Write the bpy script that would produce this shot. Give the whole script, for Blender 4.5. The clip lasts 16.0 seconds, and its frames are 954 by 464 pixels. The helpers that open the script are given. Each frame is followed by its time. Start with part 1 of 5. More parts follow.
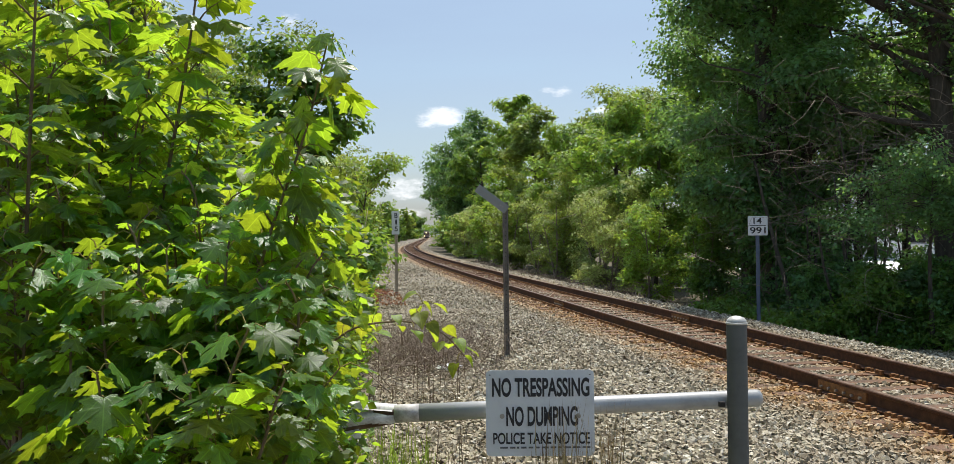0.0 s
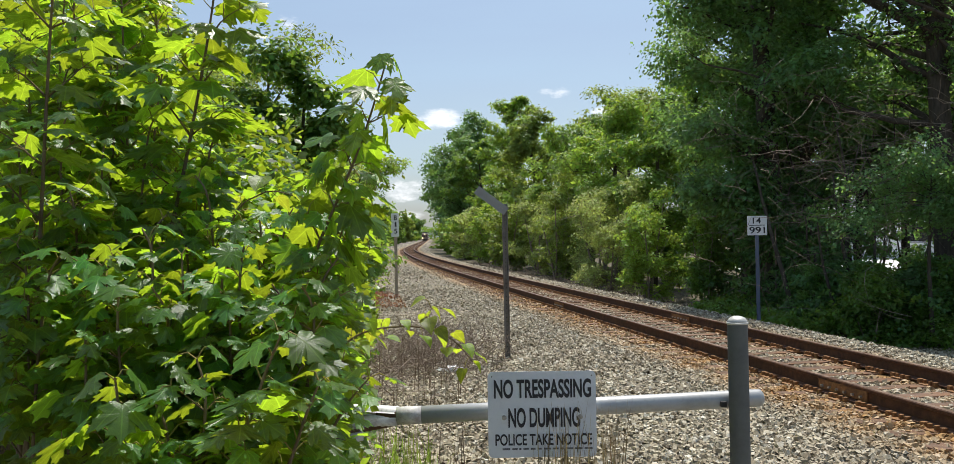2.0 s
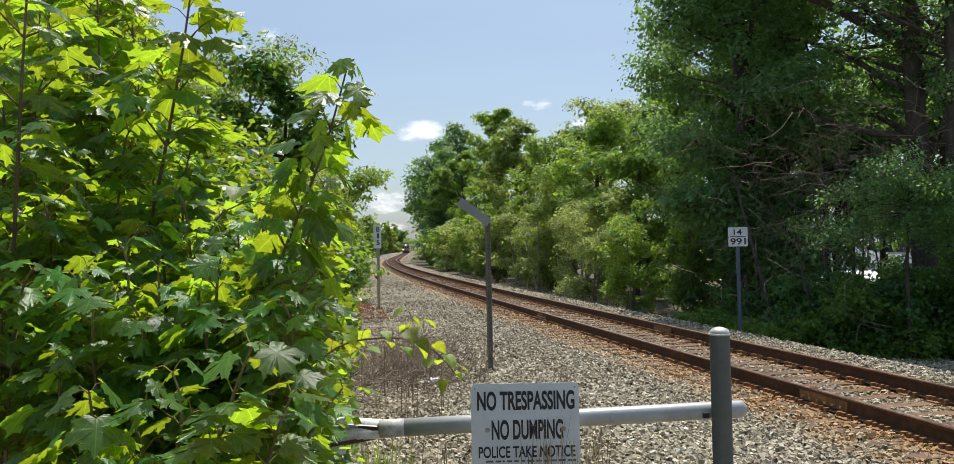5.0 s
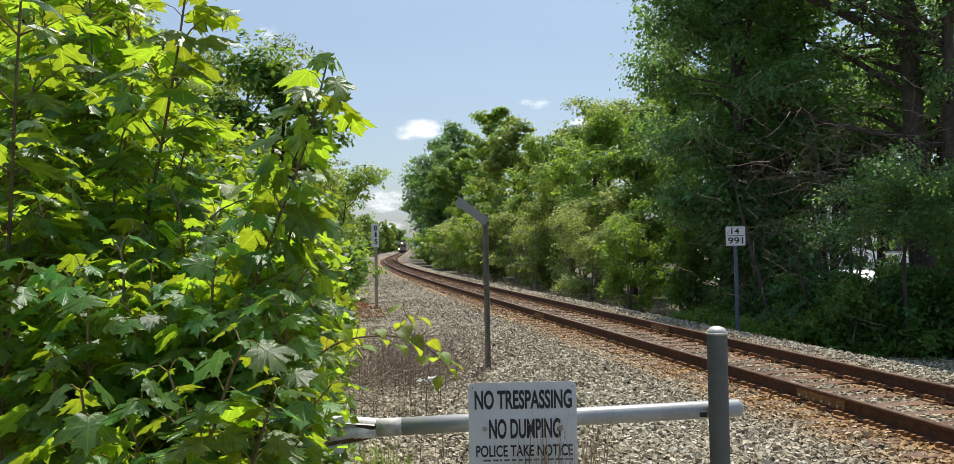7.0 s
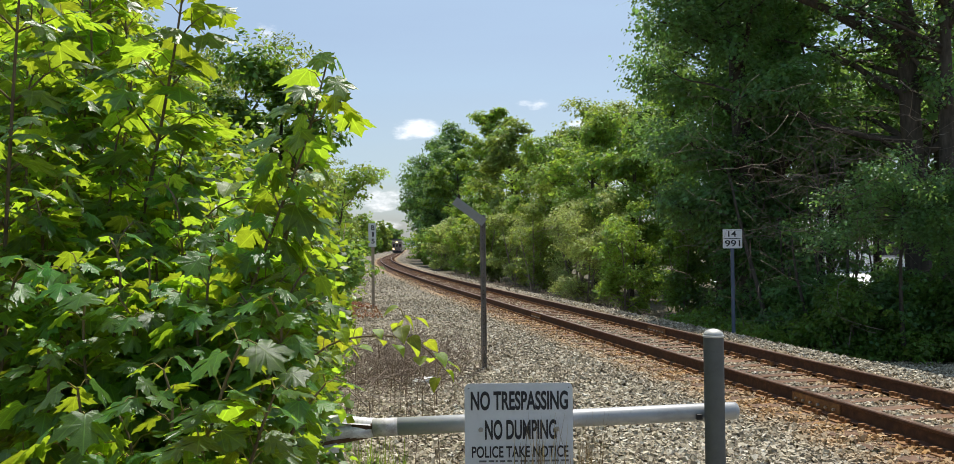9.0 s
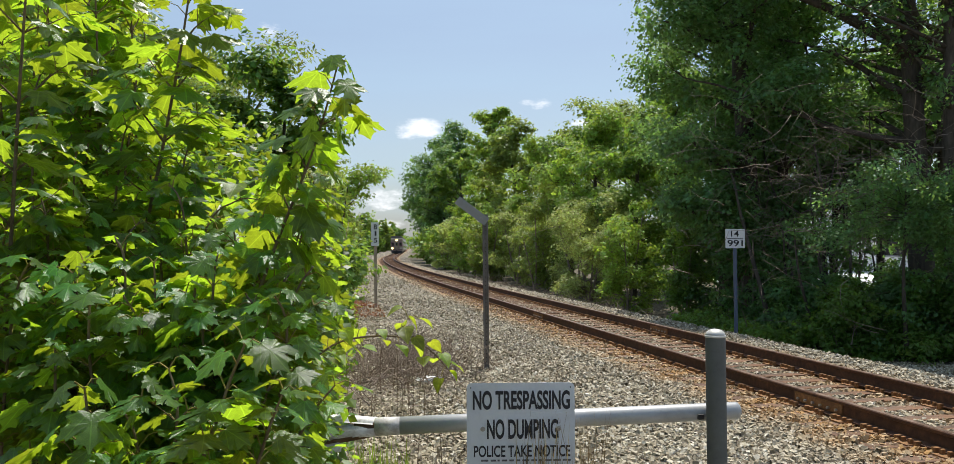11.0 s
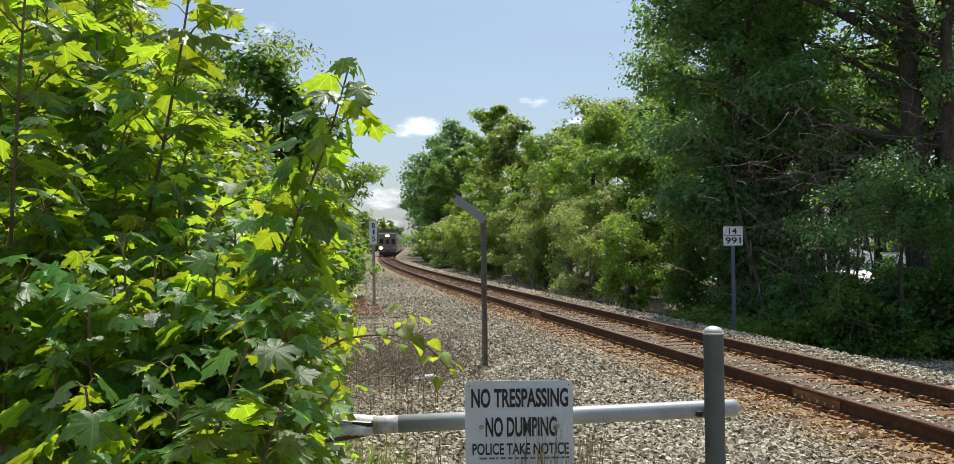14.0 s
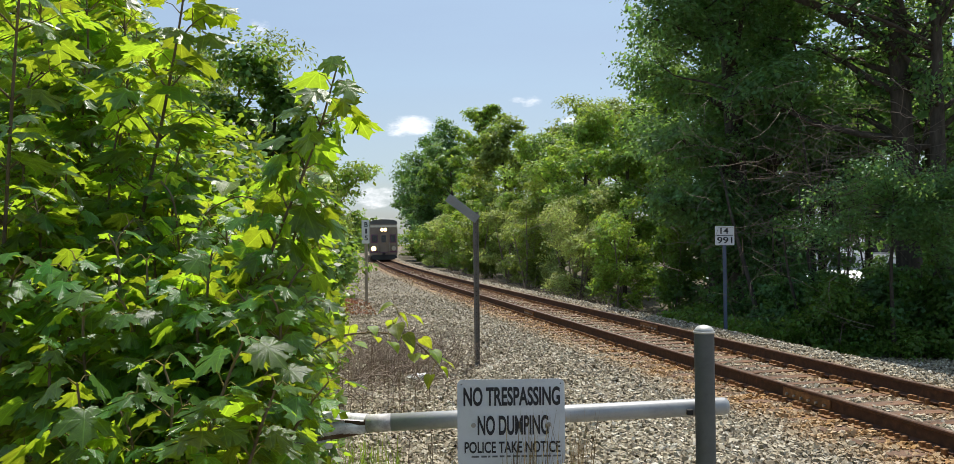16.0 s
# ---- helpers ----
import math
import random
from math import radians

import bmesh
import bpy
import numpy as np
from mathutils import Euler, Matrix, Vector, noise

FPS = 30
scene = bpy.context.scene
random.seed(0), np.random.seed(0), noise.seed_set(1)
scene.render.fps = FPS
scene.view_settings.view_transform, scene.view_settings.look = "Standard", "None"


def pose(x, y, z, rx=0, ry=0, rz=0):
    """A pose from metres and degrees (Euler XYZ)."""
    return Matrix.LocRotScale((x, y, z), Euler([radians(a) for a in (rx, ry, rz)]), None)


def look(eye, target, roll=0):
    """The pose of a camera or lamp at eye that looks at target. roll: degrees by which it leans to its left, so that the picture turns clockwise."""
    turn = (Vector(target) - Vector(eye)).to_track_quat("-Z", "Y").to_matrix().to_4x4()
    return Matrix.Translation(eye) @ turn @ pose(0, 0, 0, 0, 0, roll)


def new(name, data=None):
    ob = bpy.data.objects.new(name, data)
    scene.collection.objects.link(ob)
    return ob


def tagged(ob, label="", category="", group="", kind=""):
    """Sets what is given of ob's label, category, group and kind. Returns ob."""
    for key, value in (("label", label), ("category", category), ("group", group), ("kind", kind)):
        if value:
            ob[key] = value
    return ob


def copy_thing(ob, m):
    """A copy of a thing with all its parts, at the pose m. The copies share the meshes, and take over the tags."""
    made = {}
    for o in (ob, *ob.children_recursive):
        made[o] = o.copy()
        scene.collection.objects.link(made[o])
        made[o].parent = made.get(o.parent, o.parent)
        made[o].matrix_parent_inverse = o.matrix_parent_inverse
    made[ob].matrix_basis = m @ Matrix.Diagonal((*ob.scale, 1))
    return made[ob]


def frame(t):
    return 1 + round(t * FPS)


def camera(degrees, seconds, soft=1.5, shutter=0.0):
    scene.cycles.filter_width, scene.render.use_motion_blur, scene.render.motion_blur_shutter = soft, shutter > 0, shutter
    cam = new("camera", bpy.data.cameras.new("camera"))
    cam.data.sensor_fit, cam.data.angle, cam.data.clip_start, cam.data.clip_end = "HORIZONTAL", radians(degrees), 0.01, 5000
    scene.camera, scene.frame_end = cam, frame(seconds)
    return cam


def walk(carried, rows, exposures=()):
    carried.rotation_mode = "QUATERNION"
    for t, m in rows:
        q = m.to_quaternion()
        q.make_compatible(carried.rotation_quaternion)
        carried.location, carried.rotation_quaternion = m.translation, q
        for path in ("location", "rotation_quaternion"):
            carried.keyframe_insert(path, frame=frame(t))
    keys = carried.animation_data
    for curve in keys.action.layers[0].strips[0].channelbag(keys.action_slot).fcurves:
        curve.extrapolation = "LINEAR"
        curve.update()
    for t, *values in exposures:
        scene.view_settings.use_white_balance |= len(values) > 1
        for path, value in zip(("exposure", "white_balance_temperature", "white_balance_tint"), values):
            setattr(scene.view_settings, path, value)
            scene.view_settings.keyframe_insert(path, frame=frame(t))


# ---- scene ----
cam = camera(60.0, 16.0, soft=0.5)
PATH = [
    (0, (-0.006, -0.016, 1.874), (-0.006, 1.984, 1.88), -0.8),
    (0.5, (-0.017, -0.032, 1.881), (-0.02, 1.968, 1.886), -0.7),
    (1, (-0.014, -0.034, 1.881), (-0.014, 1.966, 1.891), -0.7),
    (1.5, (-0.009, -0.014, 1.873), (-0.008, 1.986, 1.882), -0.8),
    (2, (-0.015, -0.026, 1.876), (-0.013, 1.974, 1.886), -1.2),
    (2.5, (-0.018, 0.0, 1.876), (-0.018, 2.0, 1.888), -1.3),
    (3, (-0.028, 0.002, 1.875), (-0.022, 2.002, 1.894), -0.9),
    (3.5, (-0.025, 0.001, 1.877), (-0.019, 2.001, 1.907), -0.6),
    (4, (-0.019, -0.003, 1.876), (0.007, 1.996, 1.915), -0.7),
    (6.5, (-0.018, -0.043, 1.879), (0.032, 1.957, 1.912), -1.4),
    (7, (-0.017, -0.023, 1.878), (0.033, 1.976, 1.912), -1.2),
    (7.5, (-0.02, -0.025, 1.88), (0.033, 1.974, 1.915), -1.2),
    (8, (-0.019, -0.028, 1.878), (0.034, 1.971, 1.911), -1.0),
    (8.5, (-0.022, -0.03, 1.878), (0.032, 1.969, 1.913), -0.9),
    (9, (-0.02, -0.022, 1.879), (0.037, 1.977, 1.914), -0.7),
    (11.5, (-0.018, -0.032, 1.882), (0.032, 1.967, 1.915), -0.6),
    (12, (-0.014, -0.014, 1.877), (0.038, 1.985, 1.911), -0.7),
    (12.5, (-0.021, -0.049, 1.884), (0.032, 1.95, 1.917), -0.8),
    (13, (-0.019, -0.034, 1.882), (0.034, 1.965, 1.915), -0.8),
    (13.5, (-0.015, -0.033, 1.878), (0.039, 1.966, 1.909), -0.9),
    (14, (-0.017, -0.033, 1.881), (0.038, 1.966, 1.91), -0.8),
    (14.5, (-0.02, -0.045, 1.882), (0.037, 1.954, 1.911), -0.8),
    (15, (-0.016, -0.041, 1.882), (0.046, 1.958, 1.909), -0.8),
    (15.5, (-0.019, -0.043, 1.879), (0.051, 1.956, 1.905), -0.7),
    (16, (-0.017, -0.051, 1.88), (0.056, 1.948, 1.907), -0.7),
]
walk(cam, [(t, look(*p)) for t, *p in PATH])

# ---- light ----
SUN_EL, SUN_AZ = 66.0, 17.0
scene.view_settings.exposure = 0.0


def build_world():
    w = bpy.data.worlds.new("sky")
    scene.world = w
    w.use_nodes = True
    nt = w.node_tree
    nt.nodes.clear()
    N, L = nt.nodes.new, nt.links.new
    out, bg = N("ShaderNodeOutputWorld"), N("ShaderNodeBackground")
    sky = N("ShaderNodeTexSky")
    sky.sky_type, sky.sun_disc = "NISHITA", False
    sky.sun_elevation, sky.sun_rotation = radians(SUN_EL), radians(SUN_AZ)
    sky.air_density, sky.dust_density, sky.ozone_density = 1.0, 2.0, 1.5
    bg.inputs[1].default_value = 0.125
    tc = N("ShaderNodeTexCoord")
    # high thin haze in long streaks
    mp = N("ShaderNodeMapping")
    mp.inputs["Scale"].default_value = (1.2, 1.2, 9.0)
    L(tc.outputs["Generated"], mp.inputs[0])
    n1 = N("ShaderNodeTexNoise")
    n1.inputs["Scale"].default_value, n1.inputs["Detail"].default_value = 1.6, 5.0
    L(mp.outputs[0], n1.inputs["Vector"])
    r1 = N("ShaderNodeMapRange")
    r1.inputs[1].default_value, r1.inputs[2].default_value, r1.inputs[3].default_value, r1.inputs[4].default_value = 0.35, 0.8, 0.12, 0.5
    L(n1.outputs[0], r1.inputs[0])
    mix1 = N("ShaderNodeMix")
    mix1.data_type = "RGBA"
    mix1.inputs[7].default_value = (4.1, 5.75, 7.4, 1)
    L(r1.outputs[0], mix1.inputs[0])
    L(sky.outputs[0], mix1.inputs[6])
    # small fair-weather clouds low over the line: direction x, z and half sizes
    n2 = N("ShaderNodeTexNoise")
    n2.inputs["Scale"].default_value, n2.inputs["Detail"].default_value, n2.inputs["Roughness"].default_value = 16.0, 7.0, 0.62
    mp2 = N("ShaderNodeMapping")
    mp2.inputs["Scale"].default_value = (1.0, 1.0, 2.2)
    L(tc.outputs["Generated"], mp2.inputs[0])
    L(mp2.outputs[0], n2.inputs["Vector"])
    sep = N("ShaderNodeSeparateXYZ")
    L(tc.outputs["Generated"], sep.inputs[0])

    def op(kind, a, b):
        m = N("ShaderNodeMath")
        m.operation = kind
        for i, v in enumerate((a, b)):
            if isinstance(v, (int, float)):
                m.inputs[i].default_value = v
            else:
                L(v, m.inputs[i])
        return m.outputs[0]
    ux, uz = op("DIVIDE", sep.outputs[0], sep.outputs[1]), op("DIVIDE", sep.outputs[2], sep.outputs[1])
    total = None
    for cx, cz, sx, sz, thick in ((-.047, .139, .040, .015, .75), (-.078, .060, .040, .017, .5), (-.105, .085, .020, .010, .35), (-.075, .026, .03, .010, .15), (.098, .172, .032, .011, .05),
                           (.16, .147, .030, .012, .1), (-.222, .265, .030, .018, .25), (.5, .2, .06, .02, .5), (-.6, .15, .08, .025, .5)):
        a, b = op("DIVIDE", op("SUBTRACT", ux, cx), sx), op("DIVIDE", op("SUBTRACT", uz, cz), sz)
        d = op("ADD", op("MULTIPLY", a, a), op("MULTIPLY", b, b))
        v = op("SUBTRACT", thick, d)
        total = v if total is None else op("MAXIMUM", total, v)
    dens = op("ADD", total, op("MULTIPLY", op("SUBTRACT", n2.outputs[0], 0.5), 5.0))
    r2 = N("ShaderNodeMapRange")
    r2.interpolation_type = "SMOOTHSTEP"
    r2.inputs[1].default_value, r2.inputs[2].default_value, r2.inputs[4].default_value = -0.1, 1.2, 0.95
    L(dens, r2.inputs[0])
    ahead = op("MULTIPLY", r2.outputs[0], op("GREATER_THAN", sep.outputs[1], 0.2))
    mix2 = N("ShaderNodeMix")
    mix2.data_type = "RGBA"
    mix2.inputs[7].default_value = (10.0, 10.1, 10.4, 1)
    L(ahead, mix2.inputs[0])
    L(mix1.outputs[2], mix2.inputs[6])
    L(mix2.outputs[2], bg.inputs[0])
    L(bg.outputs[0], out.inputs[0])


build_world()
sun = new("sun", bpy.data.lights.new("sun", "SUN"))
sun.data.energy, sun.data.angle, sun.data.color = 5.0, radians(0.53), (1.0, 0.955, 0.88)
az, el = radians(SUN_AZ), radians(SUN_EL)
sun.matrix_world = look((40 * math.sin(az) * math.cos(el), 40 * math.cos(az) * math.cos(el), 40 * math.sin(el)), (0, 0, 0))


# ---- materials ----
class Nodes:
    """Short-hand for building a node material."""

    def __init__(self, name):
        self.mat = bpy.data.materials.new(name)
        self.mat.use_nodes = True
        self.nt = self.mat.node_tree
        self.nt.nodes.clear()
        self.out = self.n("OutputMaterial")

    def n(self, kind, **at):
        node = self.nt.nodes.new("ShaderNode" + kind)
        for k, v in at.items():
            setattr(node, k, v)
        return node

    def put(self, sock, v):
        if hasattr(v, "is_linked"):
            self.nt.links.new(v, sock)
        else:
            sock.default_value = v

    def pos(self):
        return self.n("TexCoord").outputs["Object"]

    def noise(self, scale, detail=4, rough=0.55, vec=None, stretch=None):
        t = self.n("TexNoise")
        vec = vec or self.pos()
        if stretch:
            mp = self.n("Mapping")
            mp.inputs["Scale"].default_value = stretch
            self.put(mp.inputs[0], vec)
            vec = mp.outputs[0]
        self.put(t.inputs["Vector"], vec)
        t.inputs["Scale"].default_value, t.inputs["Detail"].default_value, t.inputs["Roughness"].default_value = scale, detail, rough
        return t.outputs[0]

    def voronoi(self, scale, out=1, vec=None):
        t = self.n("TexVoronoi")
        self.put(t.inputs["Vector"], vec or self.pos())
        t.inputs["Scale"].default_value = scale
        return t.outputs[out]

    def ramp(self, fac, *stops):
        r = self.n("ValToRGB")
        e = r.color_ramp.elements
        while len(e) < len(stops):
            e.new(0.5)
        for el_, (p, c) in zip(e, stops):
            el_.position, el_.color = p, (*c, 1)
        self.put(r.inputs[0], fac)
        return r.outputs[0]

    def rng(self, v, a, b, c=0.0, d=1.0):
        m = self.n("MapRange")
        for i, x in enumerate((v, a, b, c, d)):
            self.put(m.inputs[i], x)
        return m.outputs[0]

    def math(self, kind, a, b=0.0):
        m = self.n("Math", operation=kind)
        self.put(m.inputs[0], a)
        self.put(m.inputs[1], b)
        return m.outputs[0]

    def mix(self, fac, a, b, blend="MIX"):
        m = self.n("Mix", data_type="RGBA", blend_type=blend)
        for i, x in ((0, fac), (6, a), (7, b)):
            self.put(m.inputs[i], (*x, 1) if isinstance(x, tuple) and len(x) == 3 else x)
        return m.outputs[2]

    def bump(self, h, strength=0.5, dist=0.01):
        b = self.n("Bump")
        b.inputs["Strength"].default_value, b.inputs["Distance"].default_value = strength, dist
        self.put(b.inputs["Height"], h)
        return b.outputs[0]

    def surface(self, color, rough=0.6, metal=0.0, normal=None, spec=0.5, emit=None, strength=0.0):
        p = self.n("BsdfPrincipled")
        self.put(p.inputs["Base Color"], (*color, 1) if isinstance(color, tuple) else color)
        self.put(p.inputs["Roughness"], rough)
        self.put(p.inputs["Metallic"], metal)
        p.inputs["Specular IOR Level"].default_value = spec
        if normal is not None:
            self.put(p.inputs["Normal"], normal)
        if emit:
            p.inputs["Emission Color"].default_value, p.inputs["Emission Strength"].default_value = (*emit, 1), strength
        return p.outputs[0]

    def done(self, shader):
        self.nt.links.new(shader, self.out.inputs[0])
        return self.mat


def leaf_material(name, top, glow, part_glow=0.45, rough=0.42, by_object=False, spread=0.16, spec=0.45):
    m = Nodes(name)
    rnd = m.n("ObjectInfo").outputs["Random"] if by_object else m.n("NewGeometry").outputs["Random Per Island"]
    vary = m.noise(0.9 if not by_object else 3.0, 2)
    val = m.math("ADD", m.rng(rnd, 0, 1, 1 - 2.2 * spread, 1 + 2.2 * spread), m.rng(vary, 0.3, 0.7, -spread, spread))
    hue = m.rng(rnd, 0, 1, 0.5 - 0.018, 0.5 + 0.018)
    veins = m.noise(38 if by_object else 22, 3)
    if by_object:
        # five veins fanning out from the stalk
        xyz = m.n("SeparateXYZ")
        m.put(xyz.inputs[0], m.pos())
        fan_ = m.math("PINGPONG", m.math("ARCTAN2", xyz.outputs[0], m.math("ADD", xyz.outputs[1], 0.03)), 0.36)
        away = m.n("VectorMath", operation="LENGTH")
        m.put(away.inputs[0], m.pos())
        rib = m.rng(m.math("MULTIPLY", fan_, away.outputs["Value"]), 0.004, 0.022, 0.55, 0.0)
        veins = m.math("ADD", veins, rib)

    def shade(c):
        h = m.n("HueSaturation")
        m.put(h.inputs["Hue"], hue)
        m.put(h.inputs["Value"], val)
        m.put(h.inputs["Color"], m.mix(m.rng(veins, 0.35, 1.0), tuple(x * 0.85 for x in c), tuple(min(1, x * 1.4) for x in c)))
        return h.outputs[0]
    p = m.surface(shade(top), rough, normal=m.bump(veins, 0.25, 0.003), spec=spec)
    t = m.n("BsdfTranslucent")
    m.put(t.inputs[0], shade(glow))
    mx = m.n("MixShader")
    mx.inputs[0].default_value = part_glow
    m.put(mx.inputs[1], p)
    m.put(mx.inputs[2], t.outputs[0])
    return m.done(mx.outputs[0])


MAT = {}
MAT["maple"] = leaf_material("maple_leaf", (0.058, 0.148, 0.036), (0.52, 0.70, 0.03), 0.48, 0.33, True)
MAT["vine"] = leaf_material("vine_leaf", (0.12, 0.20, 0.03), (0.62, 0.70, 0.04), 0.5, 0.42, True)
MAT["thicket"] = leaf_material("thicket_leaf", (0.065, 0.145, 0.028), (0.48, 0.64, 0.035), 0.47, 0.4, spread=0.24)
MAT["hedge"] = leaf_material("hedge_leaf", (0.16, 0.225, 0.065), (0.50, 0.60, 0.08), 0.38, 0.45, spread=0.15, spec=0.22)
MAT["dark"] = leaf_material("dark_leaf", (0.088, 0.178, 0.080), (0.38, 0.60, 0.11), 0.38, 0.45, spread=0.15, spec=0.22)
MAT["oak"] = leaf_material("oak_leaf", (0.098, 0.185, 0.048), (0.38, 0.56, 0.055), 0.36, 0.42, spread=0.15, spec=0.22)
MAT["pale"] = leaf_material("pale_leaf", (0.30, 0.355, 0.135), (0.62, 0.70, 0.16), 0.40, 0.5, spread=0.15, spec=0.22)
MAT["bright"] = leaf_material("bright_leaf", (0.19, 0.31, 0.07), (0.54, 0.70, 0.075), 0.40, 0.45, spread=0.15, spec=0.22)
MAT["grass"] = leaf_material("grass_blade", (0.13, 0.21, 0.03), (0.40, 0.52, 0.06), 0.4, 0.5)
MAT["straw"] = leaf_material("dry_grass", (0.36, 0.27, 0.14), (0.40, 0.30, 0.14), 0.3, 0.7)
MAT["stalk"] = leaf_material("dead_stalk", (0.17, 0.12, 0.08), (0.2, 0.14, 0.08), 0.2, 0.8)
MAT["redweed"] = leaf_material("red_weed", (0.25, 0.10, 0.05), (0.35, 0.14, 0.06), 0.3, 0.7)


def bark_material(name, a, b, scale=9):
    m = Nodes(name)
    g = m.noise(scale, 6, 0.65, stretch=(1, 1, 0.25))
    c = m.ramp(g, (0.3, a), (0.7, b))
    return m.done(m.surface(c, 0.85, normal=m.bump(g, 0.7, 0.02), spec=0.2))


MAT["bark"] = bark_material("bark", (0.045, 0.036, 0.028), (0.13, 0.105, 0.08))
MAT["stem"] = bark_material("young_bark", (0.12, 0.085, 0.05), (0.26, 0.19, 0.12), 40)
MAT["twig"] = bark_material("dead_twig", (0.16, 0.12, 0.09), (0.36, 0.29, 0.23), 30)
MAT["petiole"] = bark_material("petiole", (0.20, 0.20, 0.05), (0.32, 0.22, 0.08), 30)


def ground_material():
    m = Nodes("ground")
    p = m.pos()
    off = m.n("Attribute", attribute_name="off").outputs["Fac"]
    wob = m.math("ADD", off, m.rng(m.noise(0.8, 5), 0.3, 0.7, -1.1, 1.1))
    cell = m.voronoi(24, 1)
    cellv = m.n("SeparateColor")
    m.put(cellv.inputs[0], cell)
    g = m.ramp(cellv.outputs[0], (0.0, (0.14, 0.115, 0.075)), (0.35, (0.35, 0.30, 0.205)), (0.7, (0.51, 0.455, 0.325)), (1.0, (0.68, 0.625, 0.48)))
    edge = m.voronoi(24, 0)
    g = m.mix(m.rng(edge, 0.25, 0.65), g, (0.06, 0.05, 0.042))
    g = m.mix(m.rng(m.noise(0.35, 4), 0.4, 0.7, 0, 0.35), g, (0.30, 0.25, 0.19))
    # rust washed off the rails
    mid = m.math("ABSOLUTE", m.math("SUBTRACT", m.math("ABSOLUTE", off), 0.95))
    rust = m.math("MULTIPLY", m.rng(mid, 0.2, 0.95, 0.8, 0.0), m.rng(m.noise(2.2, 5), 0.32, 0.62, 0.15, 1.0))
    g = m.mix(rust, g, (0.42, 0.215, 0.06))
    soil = m.ramp(m.noise(3.0, 6), (0.3, (0.055, 0.05, 0.03)), (0.6, (0.13, 0.105, 0.065)), (0.8, (0.12, 0.14, 0.05)))
    c = m.mix(m.rng(wob, -7.0, -5.8, 1.0, 0.0), g, soil)
    # the gravel spreads out wide on the near side of the wood
    xyz = m.n("SeparateXYZ")
    m.put(xyz.inputs[0], p)
    c = m.mix(m.rng(m.math("SUBTRACT", wob, m.rng(xyz.outputs[1], 16.5, 19.5, 9.0, 0.0)), 2.9, 3.7), c, soil)
    h = m.math("ADD", m.math("MULTIPLY", edge, -1.0), m.noise(6, 5))
    return m.done(m.surface(c, 0.9, normal=m.bump(h, 0.8, 0.025), spec=0.25))


MAT["ground"] = ground_material()


def stone_material():
    m = Nodes("ballast_stone")
    rnd = m.n("NewGeometry").outputs["Random Per Island"]
    c = m.ramp(rnd, (0.0, (0.17, 0.138, 0.09)), (0.3, (0.37, 0.315, 0.215)), (0.65, (0.53, 0.47, 0.34)), (0.9, (0.67, 0.61, 0.47)), (1.0, (0.80, 0.76, 0.64)))
    c = m.mix(m.rng(m.noise(60, 4), 0.35, 0.75, 0, 0.4), c, (0.14, 0.115, 0.09))
    c = m.mix(m.rng(m.noise(0.45, 4), 0.42, 0.7, 0, 0.35), c, (0.30, 0.24, 0.17))
    off = m.n("Attribute", attribute_name="off").outputs["Fac"]
    mid = m.math("ABSOLUTE", m.math("SUBTRACT", m.math("ABSOLUTE", off), 0.95))
    rust = m.math("MULTIPLY", m.rng(mid, 0.2, 0.95, 0.8, 0.0), m.rng(m.noise(2.2, 5), 0.32, 0.62, 0.12, 1.0))
    c = m.mix(rust, c, (0.46, 0.24, 0.065))
    return m.done(m.surface(c, 0.85, normal=m.bump(m.noise(90, 3), 0.3, 0.004), spec=0.3))


MAT["stone"] = stone_material()


def rust_material(name, a, b, c3, scale=14, rough=0.8):
    m = Nodes(name)
    g = m.noise(scale, 6, 0.65)
    c = m.ramp(g, (0.28, a), (0.52, b), (0.75, c3))
    c = m.mix(m.rng(m.noise(1.3, 4), 0.4, 0.7, 0, 0.5), c, a)
    return m.done(m.surface(c, rough, normal=m.bump(g, 0.4, 0.004), spec=0.3))


MAT["rail"] = rust_material("rusty_rail", (0.050, 0.026, 0.017), (0.10, 0.048, 0.026), (0.17, 0.080, 0.038))
MAT["plate"] = rust_material("rusty_plate", (0.12, 0.06, 0.03), (0.26, 0.13, 0.05), (0.44, 0.24, 0.09), 20)
MAT["barrust"] = rust_material("pipe_rust", (0.06, 0.035, 0.022), (0.16, 0.085, 0.045), (0.30, 0.22, 0.16), 12)


def polished_rail():
    m = Nodes("rail_head")
    g = m.noise(9, 5, stretch=(1, 1, 1))
    c = m.ramp(g, (0.3, (0.12, 0.07, 0.05)), (0.7, (0.24, 0.17, 0.13)))
    return m.done(m.surface(c, m.rng(g, 0.3, 0.7, 0.35, 0.55), 0.7))


MAT["head"] = polished_rail()


